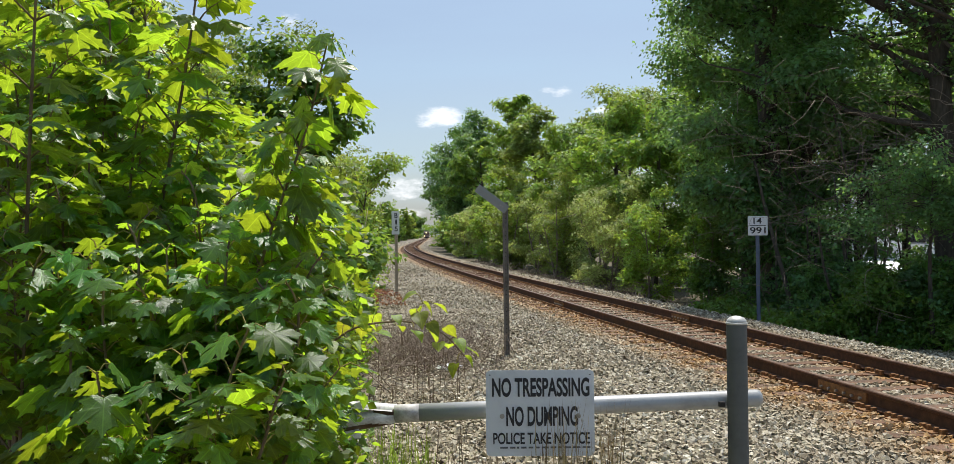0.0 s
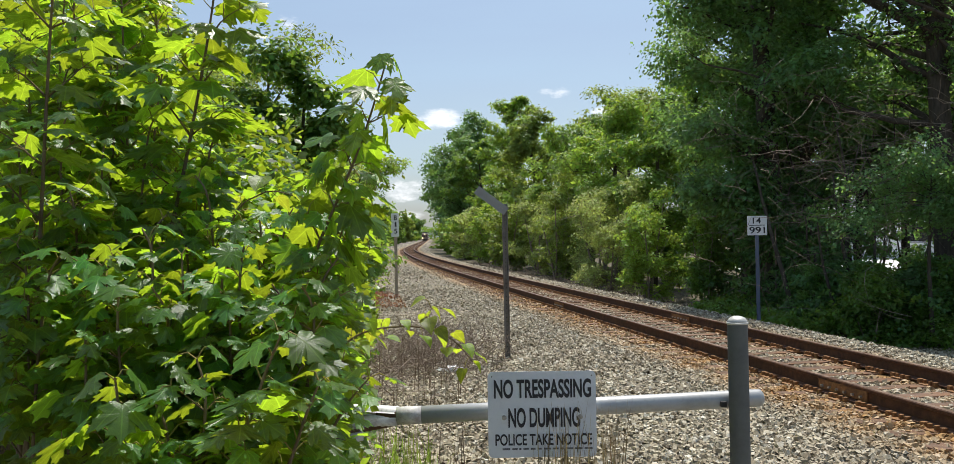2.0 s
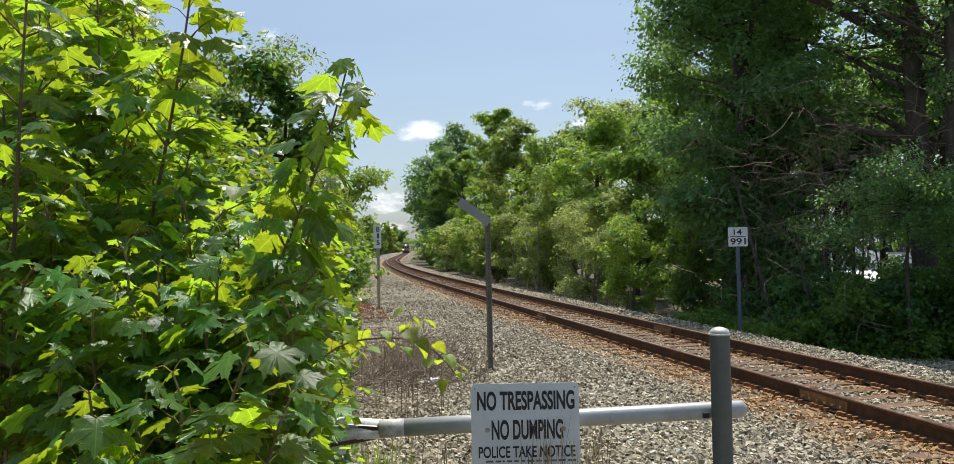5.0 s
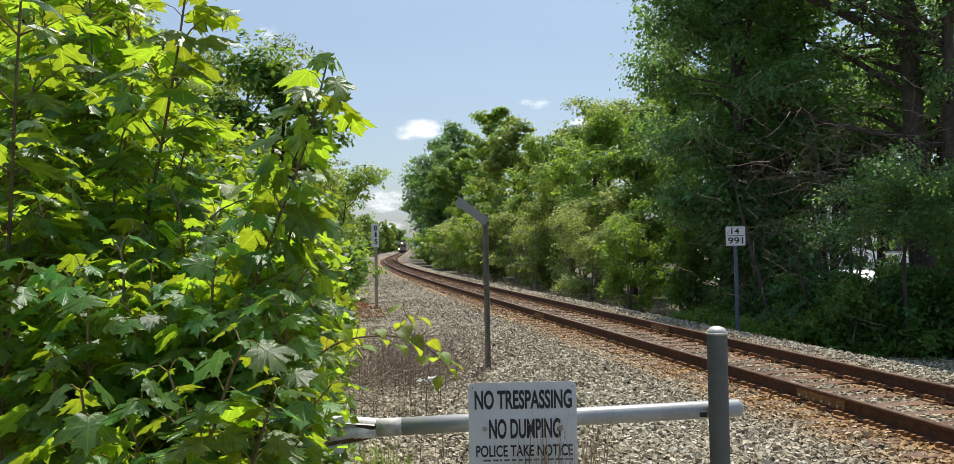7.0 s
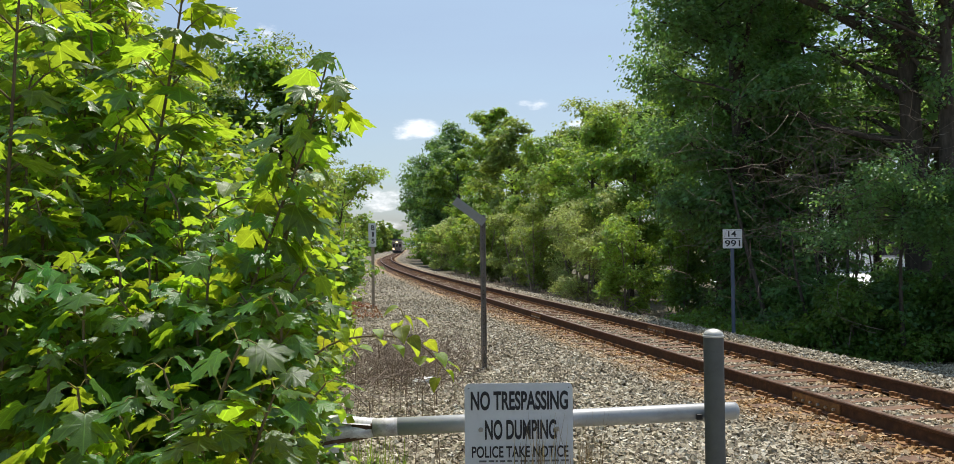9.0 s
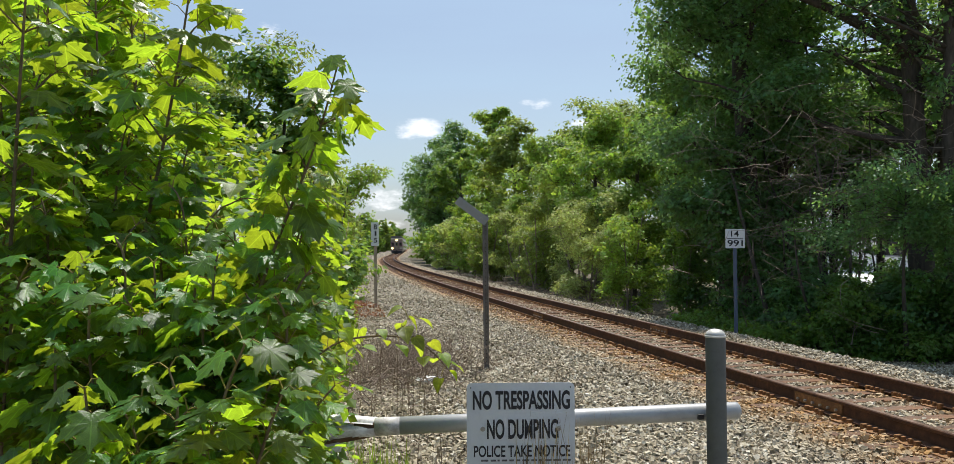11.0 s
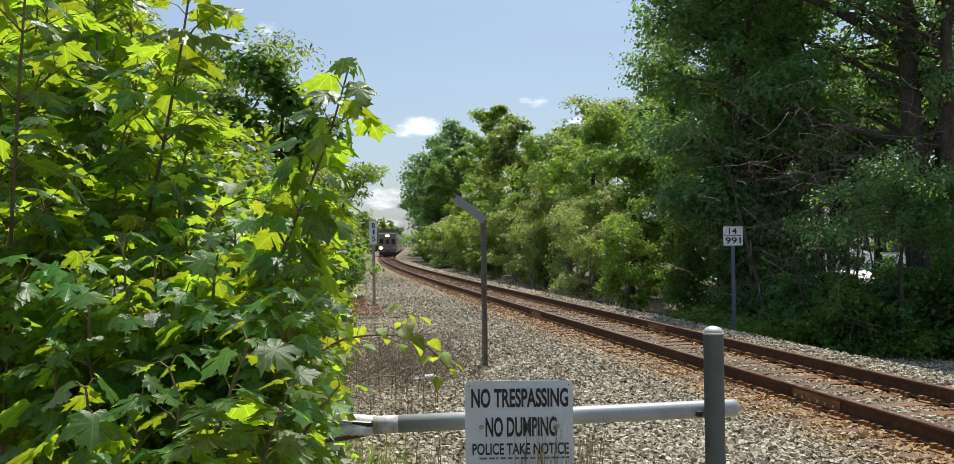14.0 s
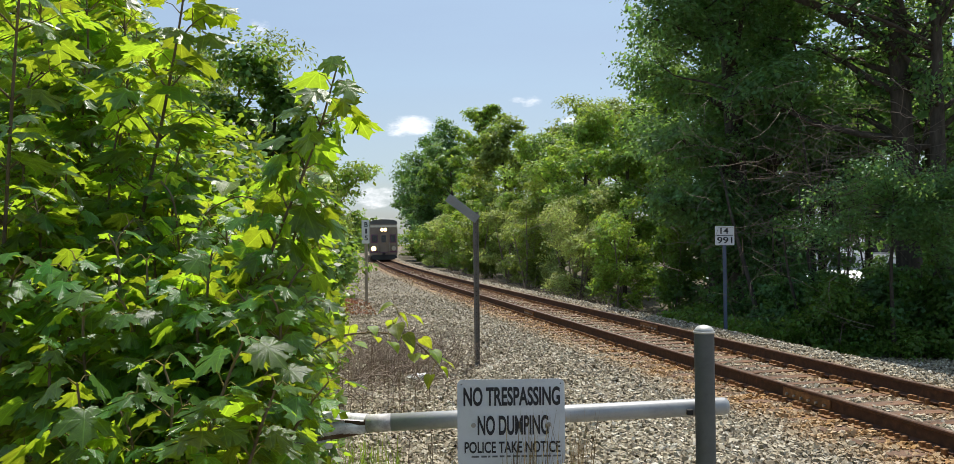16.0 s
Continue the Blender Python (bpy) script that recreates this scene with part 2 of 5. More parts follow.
def wood_material(name, dark, light, rustful=0.0):
    m = Nodes(name)
    rnd = m.n("ObjectInfo").outputs["Random"]
    g = m.noise(7, 6, 0.6, stretch=(0.6, 6, 6))
    c = m.ramp(g, (0.3, dark), (0.7, light))
    h = m.n("HueSaturation")
    m.put(h.inputs["Value"], m.rng(rnd, 0, 1, 0.75, 1.25))
    m.put(h.inputs["Color"], c)
    c = h.outputs[0]
    if rustful:
        c = m.mix(m.rng(m.noise(3.5, 4), 0.4, 0.65, 0, rustful), c, (0.24, 0.12, 0.06))
    return m.done(m.surface(c, 0.88, normal=m.bump(g, 0.6, 0.008), spec=0.2))


MAT["tie"] = wood_material("weathered_tie", (0.07, 0.045, 0.032), (0.22, 0.15, 0.11), 0.6)
MAT["post"] = wood_material("weathered_post", (0.25, 0.20, 0.15), (0.42, 0.36, 0.28))


def painted(name, base, dirt, rough=0.45, metal=0.0, amount=0.5, scale=5.0):
    m = Nodes(name)
    a, b = m.noise(scale, 6, 0.65), m.noise(scale * 9, 4)
    c = m.mix(m.rng(a, 0.48, 0.78, 0, amount), base, dirt)
    c = m.mix(m.rng(b, 0.55, 0.8, 0, amount * 0.6), c, dirt)
    return m.done(m.surface(c, m.rng(a, 0.3, 0.7, rough - 0.08, rough + 0.12), metal, m.bump(b, 0.12, 0.002)))


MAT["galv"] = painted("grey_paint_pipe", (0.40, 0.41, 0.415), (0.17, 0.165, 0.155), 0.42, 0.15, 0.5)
# post grey set well below the bar's: its shaded side is in the colour
MAT["shaded_post"] = painted("shaded_grey_paint_post", (0.12, 0.125, 0.118), (0.055, 0.055, 0.05), 0.65, 0.1, 0.5)
MAT["cap"] = painted("zinc_cap", (0.55, 0.54, 0.50), (0.32, 0.28, 0.22), 0.5, 0.2, 0.6)
MAT["whitepipe"] = painted("peeling_white_pipe", (0.72, 0.71, 0.68), (0.16, 0.10, 0.07), 0.5, 0.0, 0.9, 7)
MAT["sign"] = painted("white_sign_face", (0.70, 0.72, 0.76), (0.38, 0.38, 0.38), 0.4, 0.0, 0.35, 6)
MAT["signsmall"] = painted("white_marker_face", (0.78, 0.79, 0.80), (0.5, 0.5, 0.48), 0.45, 0.0, 0.3, 4)
MAT["ink"] = painted("black_lettering", (0.018, 0.018, 0.024), (0.06, 0.06, 0.065), 0.5, 0.0, 0.6, 30)
MAT["fadedink"] = painted("faded_lettering", (0.10, 0.10, 0.11), (0.35, 0.35, 0.36), 0.6, 0.0, 0.7, 40)
MAT["channel"] = painted("steel_channel", (0.20, 0.18, 0.16), (0.10, 0.065, 0.045), 0.65, 0.2, 0.9, 3)
MAT["board"] = painted("grey_board", (0.30, 0.30, 0.295), (0.22, 0.21, 0.20), 0.6, 0.1, 0.4, 6)
MAT["bluepost"] = painted("blue_grey_post", (0.10, 0.125, 0.19), (0.07, 0.08, 0.11), 0.5, 0.2, 0.4, 6)
MAT["zinc"] = painted("zinc_bolt", (0.42, 0.40, 0.37), (0.2, 0.15, 0.1), 0.45, 0.6, 0.6, 30)
MAT["litter"] = painted("white_litter", (0.82, 0.82, 0.80), (0.5, 0.48, 0.44), 0.5, 0.0, 0.4, 20)
MAT["steel"] = painted("train_stainless", (0.42, 0.40, 0.37), (0.26, 0.23, 0.20), 0.38, 0.6, 0.5, 1.2)
MAT["nose"] = painted("train_nose", (0.27, 0.215, 0.17), (0.16, 0.12, 0.09), 0.45, 0.1, 0.6, 1.5)
MAT["roof"] = painted("train_roof", (0.14, 0.135, 0.13), (0.09, 0.08, 0.07), 0.7, 0.1, 0.5, 1.2)
# cream tone painted in for bright sky glimpsed beneath the cab roof
MAT["cream"] = painted("train_sky_strip", (0.72, 0.68, 0.58), (0.5, 0.45, 0.38), 0.45, 0.0, 0.4, 2)
MAT["purple"] = painted("train_purple_band", (0.16, 0.05, 0.12), (0.12, 0.05, 0.09), 0.45, 0.0, 0.4, 2)
MAT["under"] = painted("train_underframe", (0.035, 0.032, 0.03), (0.06, 0.05, 0.04), 0.7, 0.2, 0.5, 2)
MAT["wall"] = painted("pale_building_wall", (0.78, 0.77, 0.74), (0.6, 0.58, 0.54), 0.7, 0.0, 0.4, 0.6)
MAT["roofsheet"] = painted("grey_roof_sheet", (0.35, 0.35, 0.36), (0.25, 0.25, 0.25), 0.6, 0.2, 0.4, 0.8)


def glass_material():
    m = Nodes("dark_train_glass")
    return m.done(m.surface((0.015, 0.017, 0.02), m.rng(m.noise(2, 3), 0.3, 0.7, 0.05, 0.15), 0.0, spec=0.8))


MAT["glass"] = glass_material()


def lamp_material(name, col, strength):
    m = Nodes(name)
    return m.done(m.surface((0.45, 0.42, 0.36), 0.2, emit=col, strength=strength))


MAT["lamp"] = lamp_material("headlight_lens", (1.0, 0.70, 0.30), 4.5)
MAT["dimlamp"] = lamp_material("dim_headlight_lens", (1.0, 0.80, 0.5), 0.02)


# ---- building tools ----
def track_x(y):
    """The middle of the line at y: straight, then a long right-hand curve, then straight again."""
    u = min(max(y - 30.0, 0.0), 124.4)
    x = 1.4 - 0.165 * (y - 30.0) + 0.00045 * u * u
    return x + (0.00045 * 2 * 124.4 * (y - 154.4) if y > 154.4 else 0.0)


def track_heading(y):
    u = min(max(y - 30.0, 0.0), 124.4)
    return math.atan(-0.165 + 0.0009 * u)


def ground_z(d):
    """The height of the ground at the offset d from the line's middle."""
    pts = ((-4000, -0.05), (-40, -0.05), (-7, -0.03), (-3.6, -0.03), (-1.9, -0.03), (-1.4, -0.05), (1.4, -0.05), (1.9, -0.035), (2.4, -0.04), (3.7, -0.62), (8, -0.75), (40, -0.6), (4000, -0.6))
    for (a, za), (b, zb) in zip(pts, pts[1:]):
        if d <= b:
            return za + (zb - za) * (d - a) / (b - a)
    return -0.6


class Geo:
    """Collects vertices and faces for one mesh."""

    def __init__(self):
        self.v, self.f = [], []

    def tube(self, pts, radii, sides=6, caps=True):
        pts = [Vector(p) for p in pts]
        base, n = len(self.v), len(pts)
        up = Vector((0.31, 0.17, 0.93)).normalized()
        for i, p in enumerate(pts):
            t = (pts[min(i + 1, n - 1)] - pts[max(i - 1, 0)]).normalized()
            a = t.cross(up)
            if a.length < 0.05:
                a = t.cross(Vector((1, 0, 0)))
            a.normalize()
            b = t.cross(a)
            for k in range(sides):
                w = 2 * math.pi * k / sides
                self.v.append(p + (a * math.cos(w) + b * math.sin(w)) * radii[i])
        for i in range(n - 1):
            for k in range(sides):
                k2 = (k + 1) % sides
                q = base + i * sides
                self.f.append((q + k, q + k2, q + sides + k2, q + sides + k))
        if caps:
            self.f.append(tuple(base + k for k in range(sides))[::-1])
            self.f.append(tuple(base + (n - 1) * sides + k for k in range(sides)))
        return self

    def box(self, x0, x1, y0, y1, z0, z1):
        b = len(self.v)
        self.v += [Vector((x, y, z)) for z in (z0, z1) for x, y in ((x0, y0), (x1, y0), (x1, y1), (x0, y1))]
        self.f += [tuple(b + i for i in q) for q in ((3, 2, 1, 0), (4, 5, 6, 7), (0, 1, 5, 4), (1, 2, 6, 5), (2, 3, 7, 6), (3, 0, 4, 7))]
        return self

    def mesh(self, name, smooth=False, bevel=0.0):
        me = bpy.data.meshes.new(name)
        me.from_pydata([tuple(v) for v in self.v], [], self.f)
        if bevel:
            bm = bmesh.new()
            bm.from_mesh(me)
            bmesh.ops.bevel(bm, geom=bm.edges[:], offset=bevel, segments=2, affect="EDGES", profile=0.6)
            bm.to_mesh(me)
            bm.free()
        if smooth:
            me.polygons.foreach_set("use_smooth", [True] * len(me.polygons))
        me.update()
        return me


def part(name, me, mat, parent=None, label="", at=None):
    ob = new(name, me)
    if mat and not me.materials:
        me.materials.append(MAT[mat])
    if parent:
        ob.parent = parent
    if at is not None:
        ob.matrix_basis = at
    if label:
        ob["label"] = label
    return ob


def empty(name, m, label, category, group="", kind=""):
    ob = new(name)
    ob.matrix_basis = m
    return tagged(ob, label, category, group, kind)


def frames_of(n, rs, tilt=0.5):
    """n random turns, shape (n, 3, 3), whose third axis leans off the vertical by about tilt radians."""
    yaw, roll_, pitch = rs.uniform(0, 2 * np.pi, n), rs.normal(0, tilt, n), rs.normal(-0.25, tilt, n)
    cy, sy, cp, sp, cr, sr = np.cos(yaw), np.sin(yaw), np.cos(pitch), np.sin(pitch), np.cos(roll_), np.sin(roll_)
    o, z = np.ones(n), np.zeros(n)
    rz = np.array([[cy, -sy, z], [sy, cy, z], [z, z, o]]).transpose(2, 0, 1)
    rx = np.array([[o, z, z], [z, cp, -sp], [z, sp, cp]]).transpose(2, 0, 1)
    ry = np.array([[cr, z, sr], [z, o, z], [-sr, z, cr]]).transpose(2, 0, 1)
    return rz @ rx @ ry


def frames_towards(nrm, rs):
    """Random turns, shape (n, 3, 3), whose third axes are the given normals."""
    nrm = nrm / np.linalg.norm(nrm, axis=1)[:, None]
    t = rs.normal(0, 1, nrm.shape) + nrm * np.array([1.2, 1.2, 0]) - np.array([0, 0, 0.5])
    t -= nrm * (t * nrm).sum(1)[:, None]
    t /= np.linalg.norm(t, axis=1)[:, None]
    return np.stack([np.cross(t, nrm), t, nrm], 2)


def scatter_mesh(name, tv, tf, pos, rot, size, jitter=0.0, rs=None):
    """One mesh of many copies of a small template (tv, tf: all faces of one length)."""
    tv, tf = np.asarray(tv, float), np.asarray(tf, int)
    n, k = len(pos), len(tv)
    loc = tv[None] * np.asarray(size)[:, None, None] if np.ndim(size) == 1 else tv[None] * np.asarray(size)[:, None, :]
    if jitter:
        loc = loc * (1 + rs.uniform(-jitter, jitter, (n, k, 3)))
    v = np.einsum("nij,nkj->nki", rot, loc) + np.asarray(pos)[:, None, :]
    f = (tf[None] + (np.arange(n) * k)[:, None, None]).reshape(-1)
    side = tf.shape[1]
    me = bpy.data.meshes.new(name)
    me.vertices.add(n * k)
    me.vertices.foreach_set("co", v.reshape(-1))
    me.loops.add(len(f))
    me.loops.foreach_set("vertex_index", f)
    me.polygons.add(len(f) // side)
    me.polygons.foreach_set("loop_start", np.arange(0, len(f), side))
    me.update(calc_edges=True)
    me.shade_flat()
    return me


# leaf outlines lie along +y with the stalk at the origin
LEAF4 = ([(0, 0, 0), (0.36, 0.45, -0.10), (0, 1, -0.16), (-0.36, 0.45, -0.10)], [(0, 1, 2), (0, 2, 3)])
SLIM = ([(0, 0, 0), (0.17, 0.42, -0.05), (0, 1, -0.18), (-0.17, 0.42, -0.05)], [(0, 1, 2), (0, 2, 3)])


def lobed_leaf(seed):
    """A five-lobed maple leaf with a folded midrib and drooping lobes."""
    rs = random.Random(seed)
    half = [(0.15, -0.09), (0.30, -0.10), (0.36, -0.02), (0.58, 0.0), (0.50, 0.12), (0.42, 0.21), (0.53, 0.30), (0.68, 0.36), (0.64, 0.46), (0.80, 0.70), (0.60, 0.66),
            (0.52, 0.75), (0.42, 0.64), (0.30, 0.60), (0.30, 0.72), (0.38, 0.85), (0.22, 0.86), (0.11, 0.95)]
    right = [(x * rs.uniform(0.93, 1.07), y * rs.uniform(0.95, 1.05)) for x, y in half]
    left = [(-x * rs.uniform(0.93, 1.07), y * rs.uniform(0.95, 1.05)) for x, y in half][::-1]
    ring = [(0, 0)] + right + [(rs.uniform(-0.05, 0.05), 1.16)] + left
    fold, droop, curl, wave = rs.uniform(0.02, 0.2), rs.uniform(0.05, 0.28), rs.uniform(-0.18, 0.1), rs.uniform(0, 6)

    def lift(x, y):
        return -fold * abs(x) ** 1.4 + curl * x * x - droop * max(y - 0.2, 0) ** 1.7 + 0.035 * math.sin(9 * x + 7 * y + wave)
    g = Geo()
    g.v = [Vector((x, y, lift(x, y))) for x, y in ring] + [Vector((0, 0.33, lift(0, 0.33) + 0.02))]
    n = len(ring)
    g.f = [(i, (i + 1) % n, n) for i in range(n)]
    return g.mesh("maple_leaf", smooth=True)


def heart_leaf(seed):
    rs = random.Random(seed)
    half = [(0.22, -0.06), (0.40, 0.08), (0.46, 0.30), (0.38, 0.56), (0.20, 0.80)]
    ring = [(0, 0)] + half + [(0, 1.05)] + [(-x, y) for x, y in half[::-1]]
    fold, droop = rs.uniform(0.1, 0.45), rs.uniform(0.1, 0.5)
    g = Geo()
    inner = [(x * 0.5, 0.4 + (y - 0.4) * 0.5) for x, y in ring]

    def lift(x, y):
        return fold * abs(x) - droop * y * y + 0.02 * math.sin(8 * y + 6 * x + seed)
    g.v = [Vector((x, y, lift(x, y))) for x, y in ring] + [Vector((x, y, lift(x, y))) for x, y in inner] + [Vector((0, 0.4, lift(0, 0.4) - 0.015))]
    n = len(ring)
    for i in range(n):
        j = (i + 1) % n
        g.f += [(i, j, n + j, n + i), (n + i, n + j, 2 * n)]
    return g.mesh("vine_leaf", smooth=True)


def text_mesh(body, width, height, depth=0.002, bold=0.0):
    """Lettering of that width and height, standing in the x-z plane and facing -y, middle at the origin."""
    cu = bpy.data.curves.new("lettering", "FONT")
    cu.body, cu.align_x, cu.size, cu.extrude, cu.offset = body, "CENTER", 1.0, 0.01, bold
    ob = bpy.data.objects.new("lettering", cu)
    scene.collection.objects.link(ob)
    bpy.context.view_layer.update()
    me = bpy.data.meshes.new_from_object(ob.evaluated_get(bpy.context.evaluated_depsgraph_get()))
    bpy.data.objects.remove(ob)
    co = np.array([v.co for v in me.vertices])
    lo, hi = co.min(0), co.max(0)
    co = (co - (lo + hi) / 2) / (hi - lo)
    out = np.stack([co[:, 0] * width, -co[:, 2] * depth, co[:, 1] * height], 1)
    me.vertices.foreach_set("co", out.reshape(-1))
    me.update()
    return me


def plate_mesh(name, w, h, t=0.003, r=0.02):
    """A rounded plate in the x-z plane, middle at the origin."""
    g, ring = Geo(), []
    for cx, cz, a0 in ((w / 2 - r, h / 2 - r, 0), (-w / 2 + r, h / 2 - r, 90), (-w / 2 + r, -h / 2 + r, 180), (w / 2 - r, -h / 2 + r, 270)):
        for k in range(5):
            a = radians(a0 + 22.5 * k)
            ring.append((cx + r * math.cos(a), cz + r * math.sin(a)))
    n = len(ring)
    g.v = [Vector((x, y, z)) for y in (-t / 2, t / 2) for x, z in ring]
    g.f = [tuple(range(n)), tuple(range(n, 2 * n))[::-1]] + [(i, n + i, n + (i + 1) % n, (i + 1) % n) for i in range(n)]
    return g.mesh(name)


# ---- ground ----
def build_ground():
    ys = [-400, -120, -40, -15, -6] + [-4 + 0.5 * i for i in range(120)] + [56 + 4 * i for i in range(40)] + [220, 250, 290, 340, 400, 480, 600, 800, 1200, 2000, 4000]
    ds = [-4000, -1200, -400, -120, -40, -20, -12, -9, -7, -6, -5, -4.4, -3.6, -2.8, -2.2, -1.6, -0.8, 0, 0.8, 1.6, 2.0, 2.4, 2.8, 3.2, 3.7, 4.5, 6, 8, 12, 20, 40, 120, 400, 1200, 4000]
    g, off = Geo(), []
    for y in ys:
        for d in ds:
            z = ground_z(d)
            if abs(d) > 1.5 and abs(d) < 40 and y < 60:
                z += 0.05 * (noise.noise((d * 0.6, y * 0.6, 0)) - 0.2) * (1.0 if abs(d) > 2.4 else 0.4)
            g.v.append(Vector((track_x(y) + d, y, z)))
            off.append(d)
    n = len(ds)
    g.f = [(j * n + i, j * n + i + 1, (j + 1) * n + i + 1, (j + 1) * n + i) for j in range(len(ys) - 1) for i in range(n - 1)]
    me = g.mesh("ground", smooth=True)
    me.attributes.new("off", "FLOAT", "POINT").data.foreach_set("value", off)
    tagged(part("ground", me, "ground"), "grey crushed-stone ground running into dark soil at the verges", "ground", kind="structure")


build_ground()


def build_ballast():
    rs = np.random.RandomState(5)
    cube = [(-1, -1, -.7), (1, -1, -.7), (1, 1, -.7), (-1, 1, -.7), (-.8, -.8, .7), (.8, -.8, .7), (.8, .8, .7), (-.8, .8, .7)]
    quads = [(4, 5, 6, 7), (0, 1, 5, 4), (1, 2, 6, 5), (2, 3, 7, 6), (3, 0, 4, 7)]
    pos, size, off = [], [], []
    for y0, y1, dens in ((3.4, 6, 900), (6, 9, 740), (9, 13, 480), (13, 19, 210), (19, 30, 75), (30, 46, 30)):
        xa, xb = -0.22 * y1 - 0.9, 0.60 * y1 + 0.3
        n = int(dens * (y1 - y0) * (xb - xa))
        y, x = rs.uniform(y0, y1, n) * (1 + np.abs(rs.normal(0, 0.07 if y0 < 30 else 0.25, n))), rs.uniform(xa, xb, n)
        tx = np.array([track_x(v) for v in y])
        d = x - tx
        along = (y / math.cos(0.163)) % 0.5
        rail = np.abs(np.abs(d) - 0.75) < 0.11
        tie = (np.abs(d) < 1.32) & (np.abs(along - 0.25) > 0.13)
        inside = np.abs(d) < 0.72
        keep = (d > -6.3) & (d < np.where(y < 17.3, 8.5, 3.7)) & ~rail & ~(tie & inside & (rs.uniform(0, 1, n) > 0.12)) & ~(tie & ~inside & (rs.uniform(0, 1, n) > 0.9))
        x, y, d = x[keep], y[keep], d[keep]
        s = rs.uniform(0.010, 0.024, len(x)) * (1 + 0.05 * (y0 > 12) + 0.15 * (y0 > 18) + 0.2 * (y0 > 29))
        z = np.array([ground_z(v) for v in d]) + s * rs.uniform(0.0, 0.7, len(x)) - 0.003
        z += np.where(tie[keep] & ~inside[keep], 0.02, 0.0)
        pos.append(np.stack([x, y, z], 1))
        size.append(s)
        off.append(d)
    pos, size, off = np.concatenate(pos), np.concatenate(size), np.concatenate(off)
    n = len(pos)
    sz = size[:, None] * rs.uniform(0.55, 1.45, (n, 3))
    me = scatter_mesh("ballast", cube, quads, pos, frames_of(n, rs, 0.7), sz, 0.35, rs)
    me.attributes.new("off", "FLOAT", "POINT").data.foreach_set("value", np.repeat(off, 8))
    tagged(part("ballast_stones", me, "stone"), "loose angular grey ballast stones, rust-stained by the rails", "ballast", kind="stuff")


build_ballast()


# ---- railway track ----
def rail_mesh(side, y0, y1):
    prof = [(-0.076, 0), (0.076, 0), (0.076, 0.013), (0.012, 0.032), (0.009, 0.138), (0.036, 0.150), (0.038, 0.176), (0.029, 0.185), (-0.029, 0.185), (-0.038, 0.176),
            (-0.036, 0.150), (-0.009, 0.138), (-0.012, 0.032), (-0.076, 0.013)]
    ys, y = [], y0
    while y < y1:
        ys.append(y)
        y += 2.0 if y < 60 else (5.0 if y < 250 else 20.0)
    ys.append(y1)
    g, n = Geo(), len(prof)
    for y in ys:
        c, a = track_x(y), track_heading(y)
        for px, pz in prof:
            o = side * 0.7525 + px
            g.v.append(Vector((c + o * math.cos(a), y - o * math.sin(a), -0.015 + pz)))
    for j in range(len(ys) - 1):
        for i in range(n):
            k = (i + 1) % n
            g.f.append((j * n + i, j * n + k, (j + 1) * n + k, (j + 1) * n + i))
    me = g.mesh("rail")
    me.materials.append(MAT["rail"])
    me.materials.append(MAT["head"])
    me.polygons.foreach_set("material_index", [1 if i % n == 7 else 0 for i in range(len(me.polygons))])
    return me


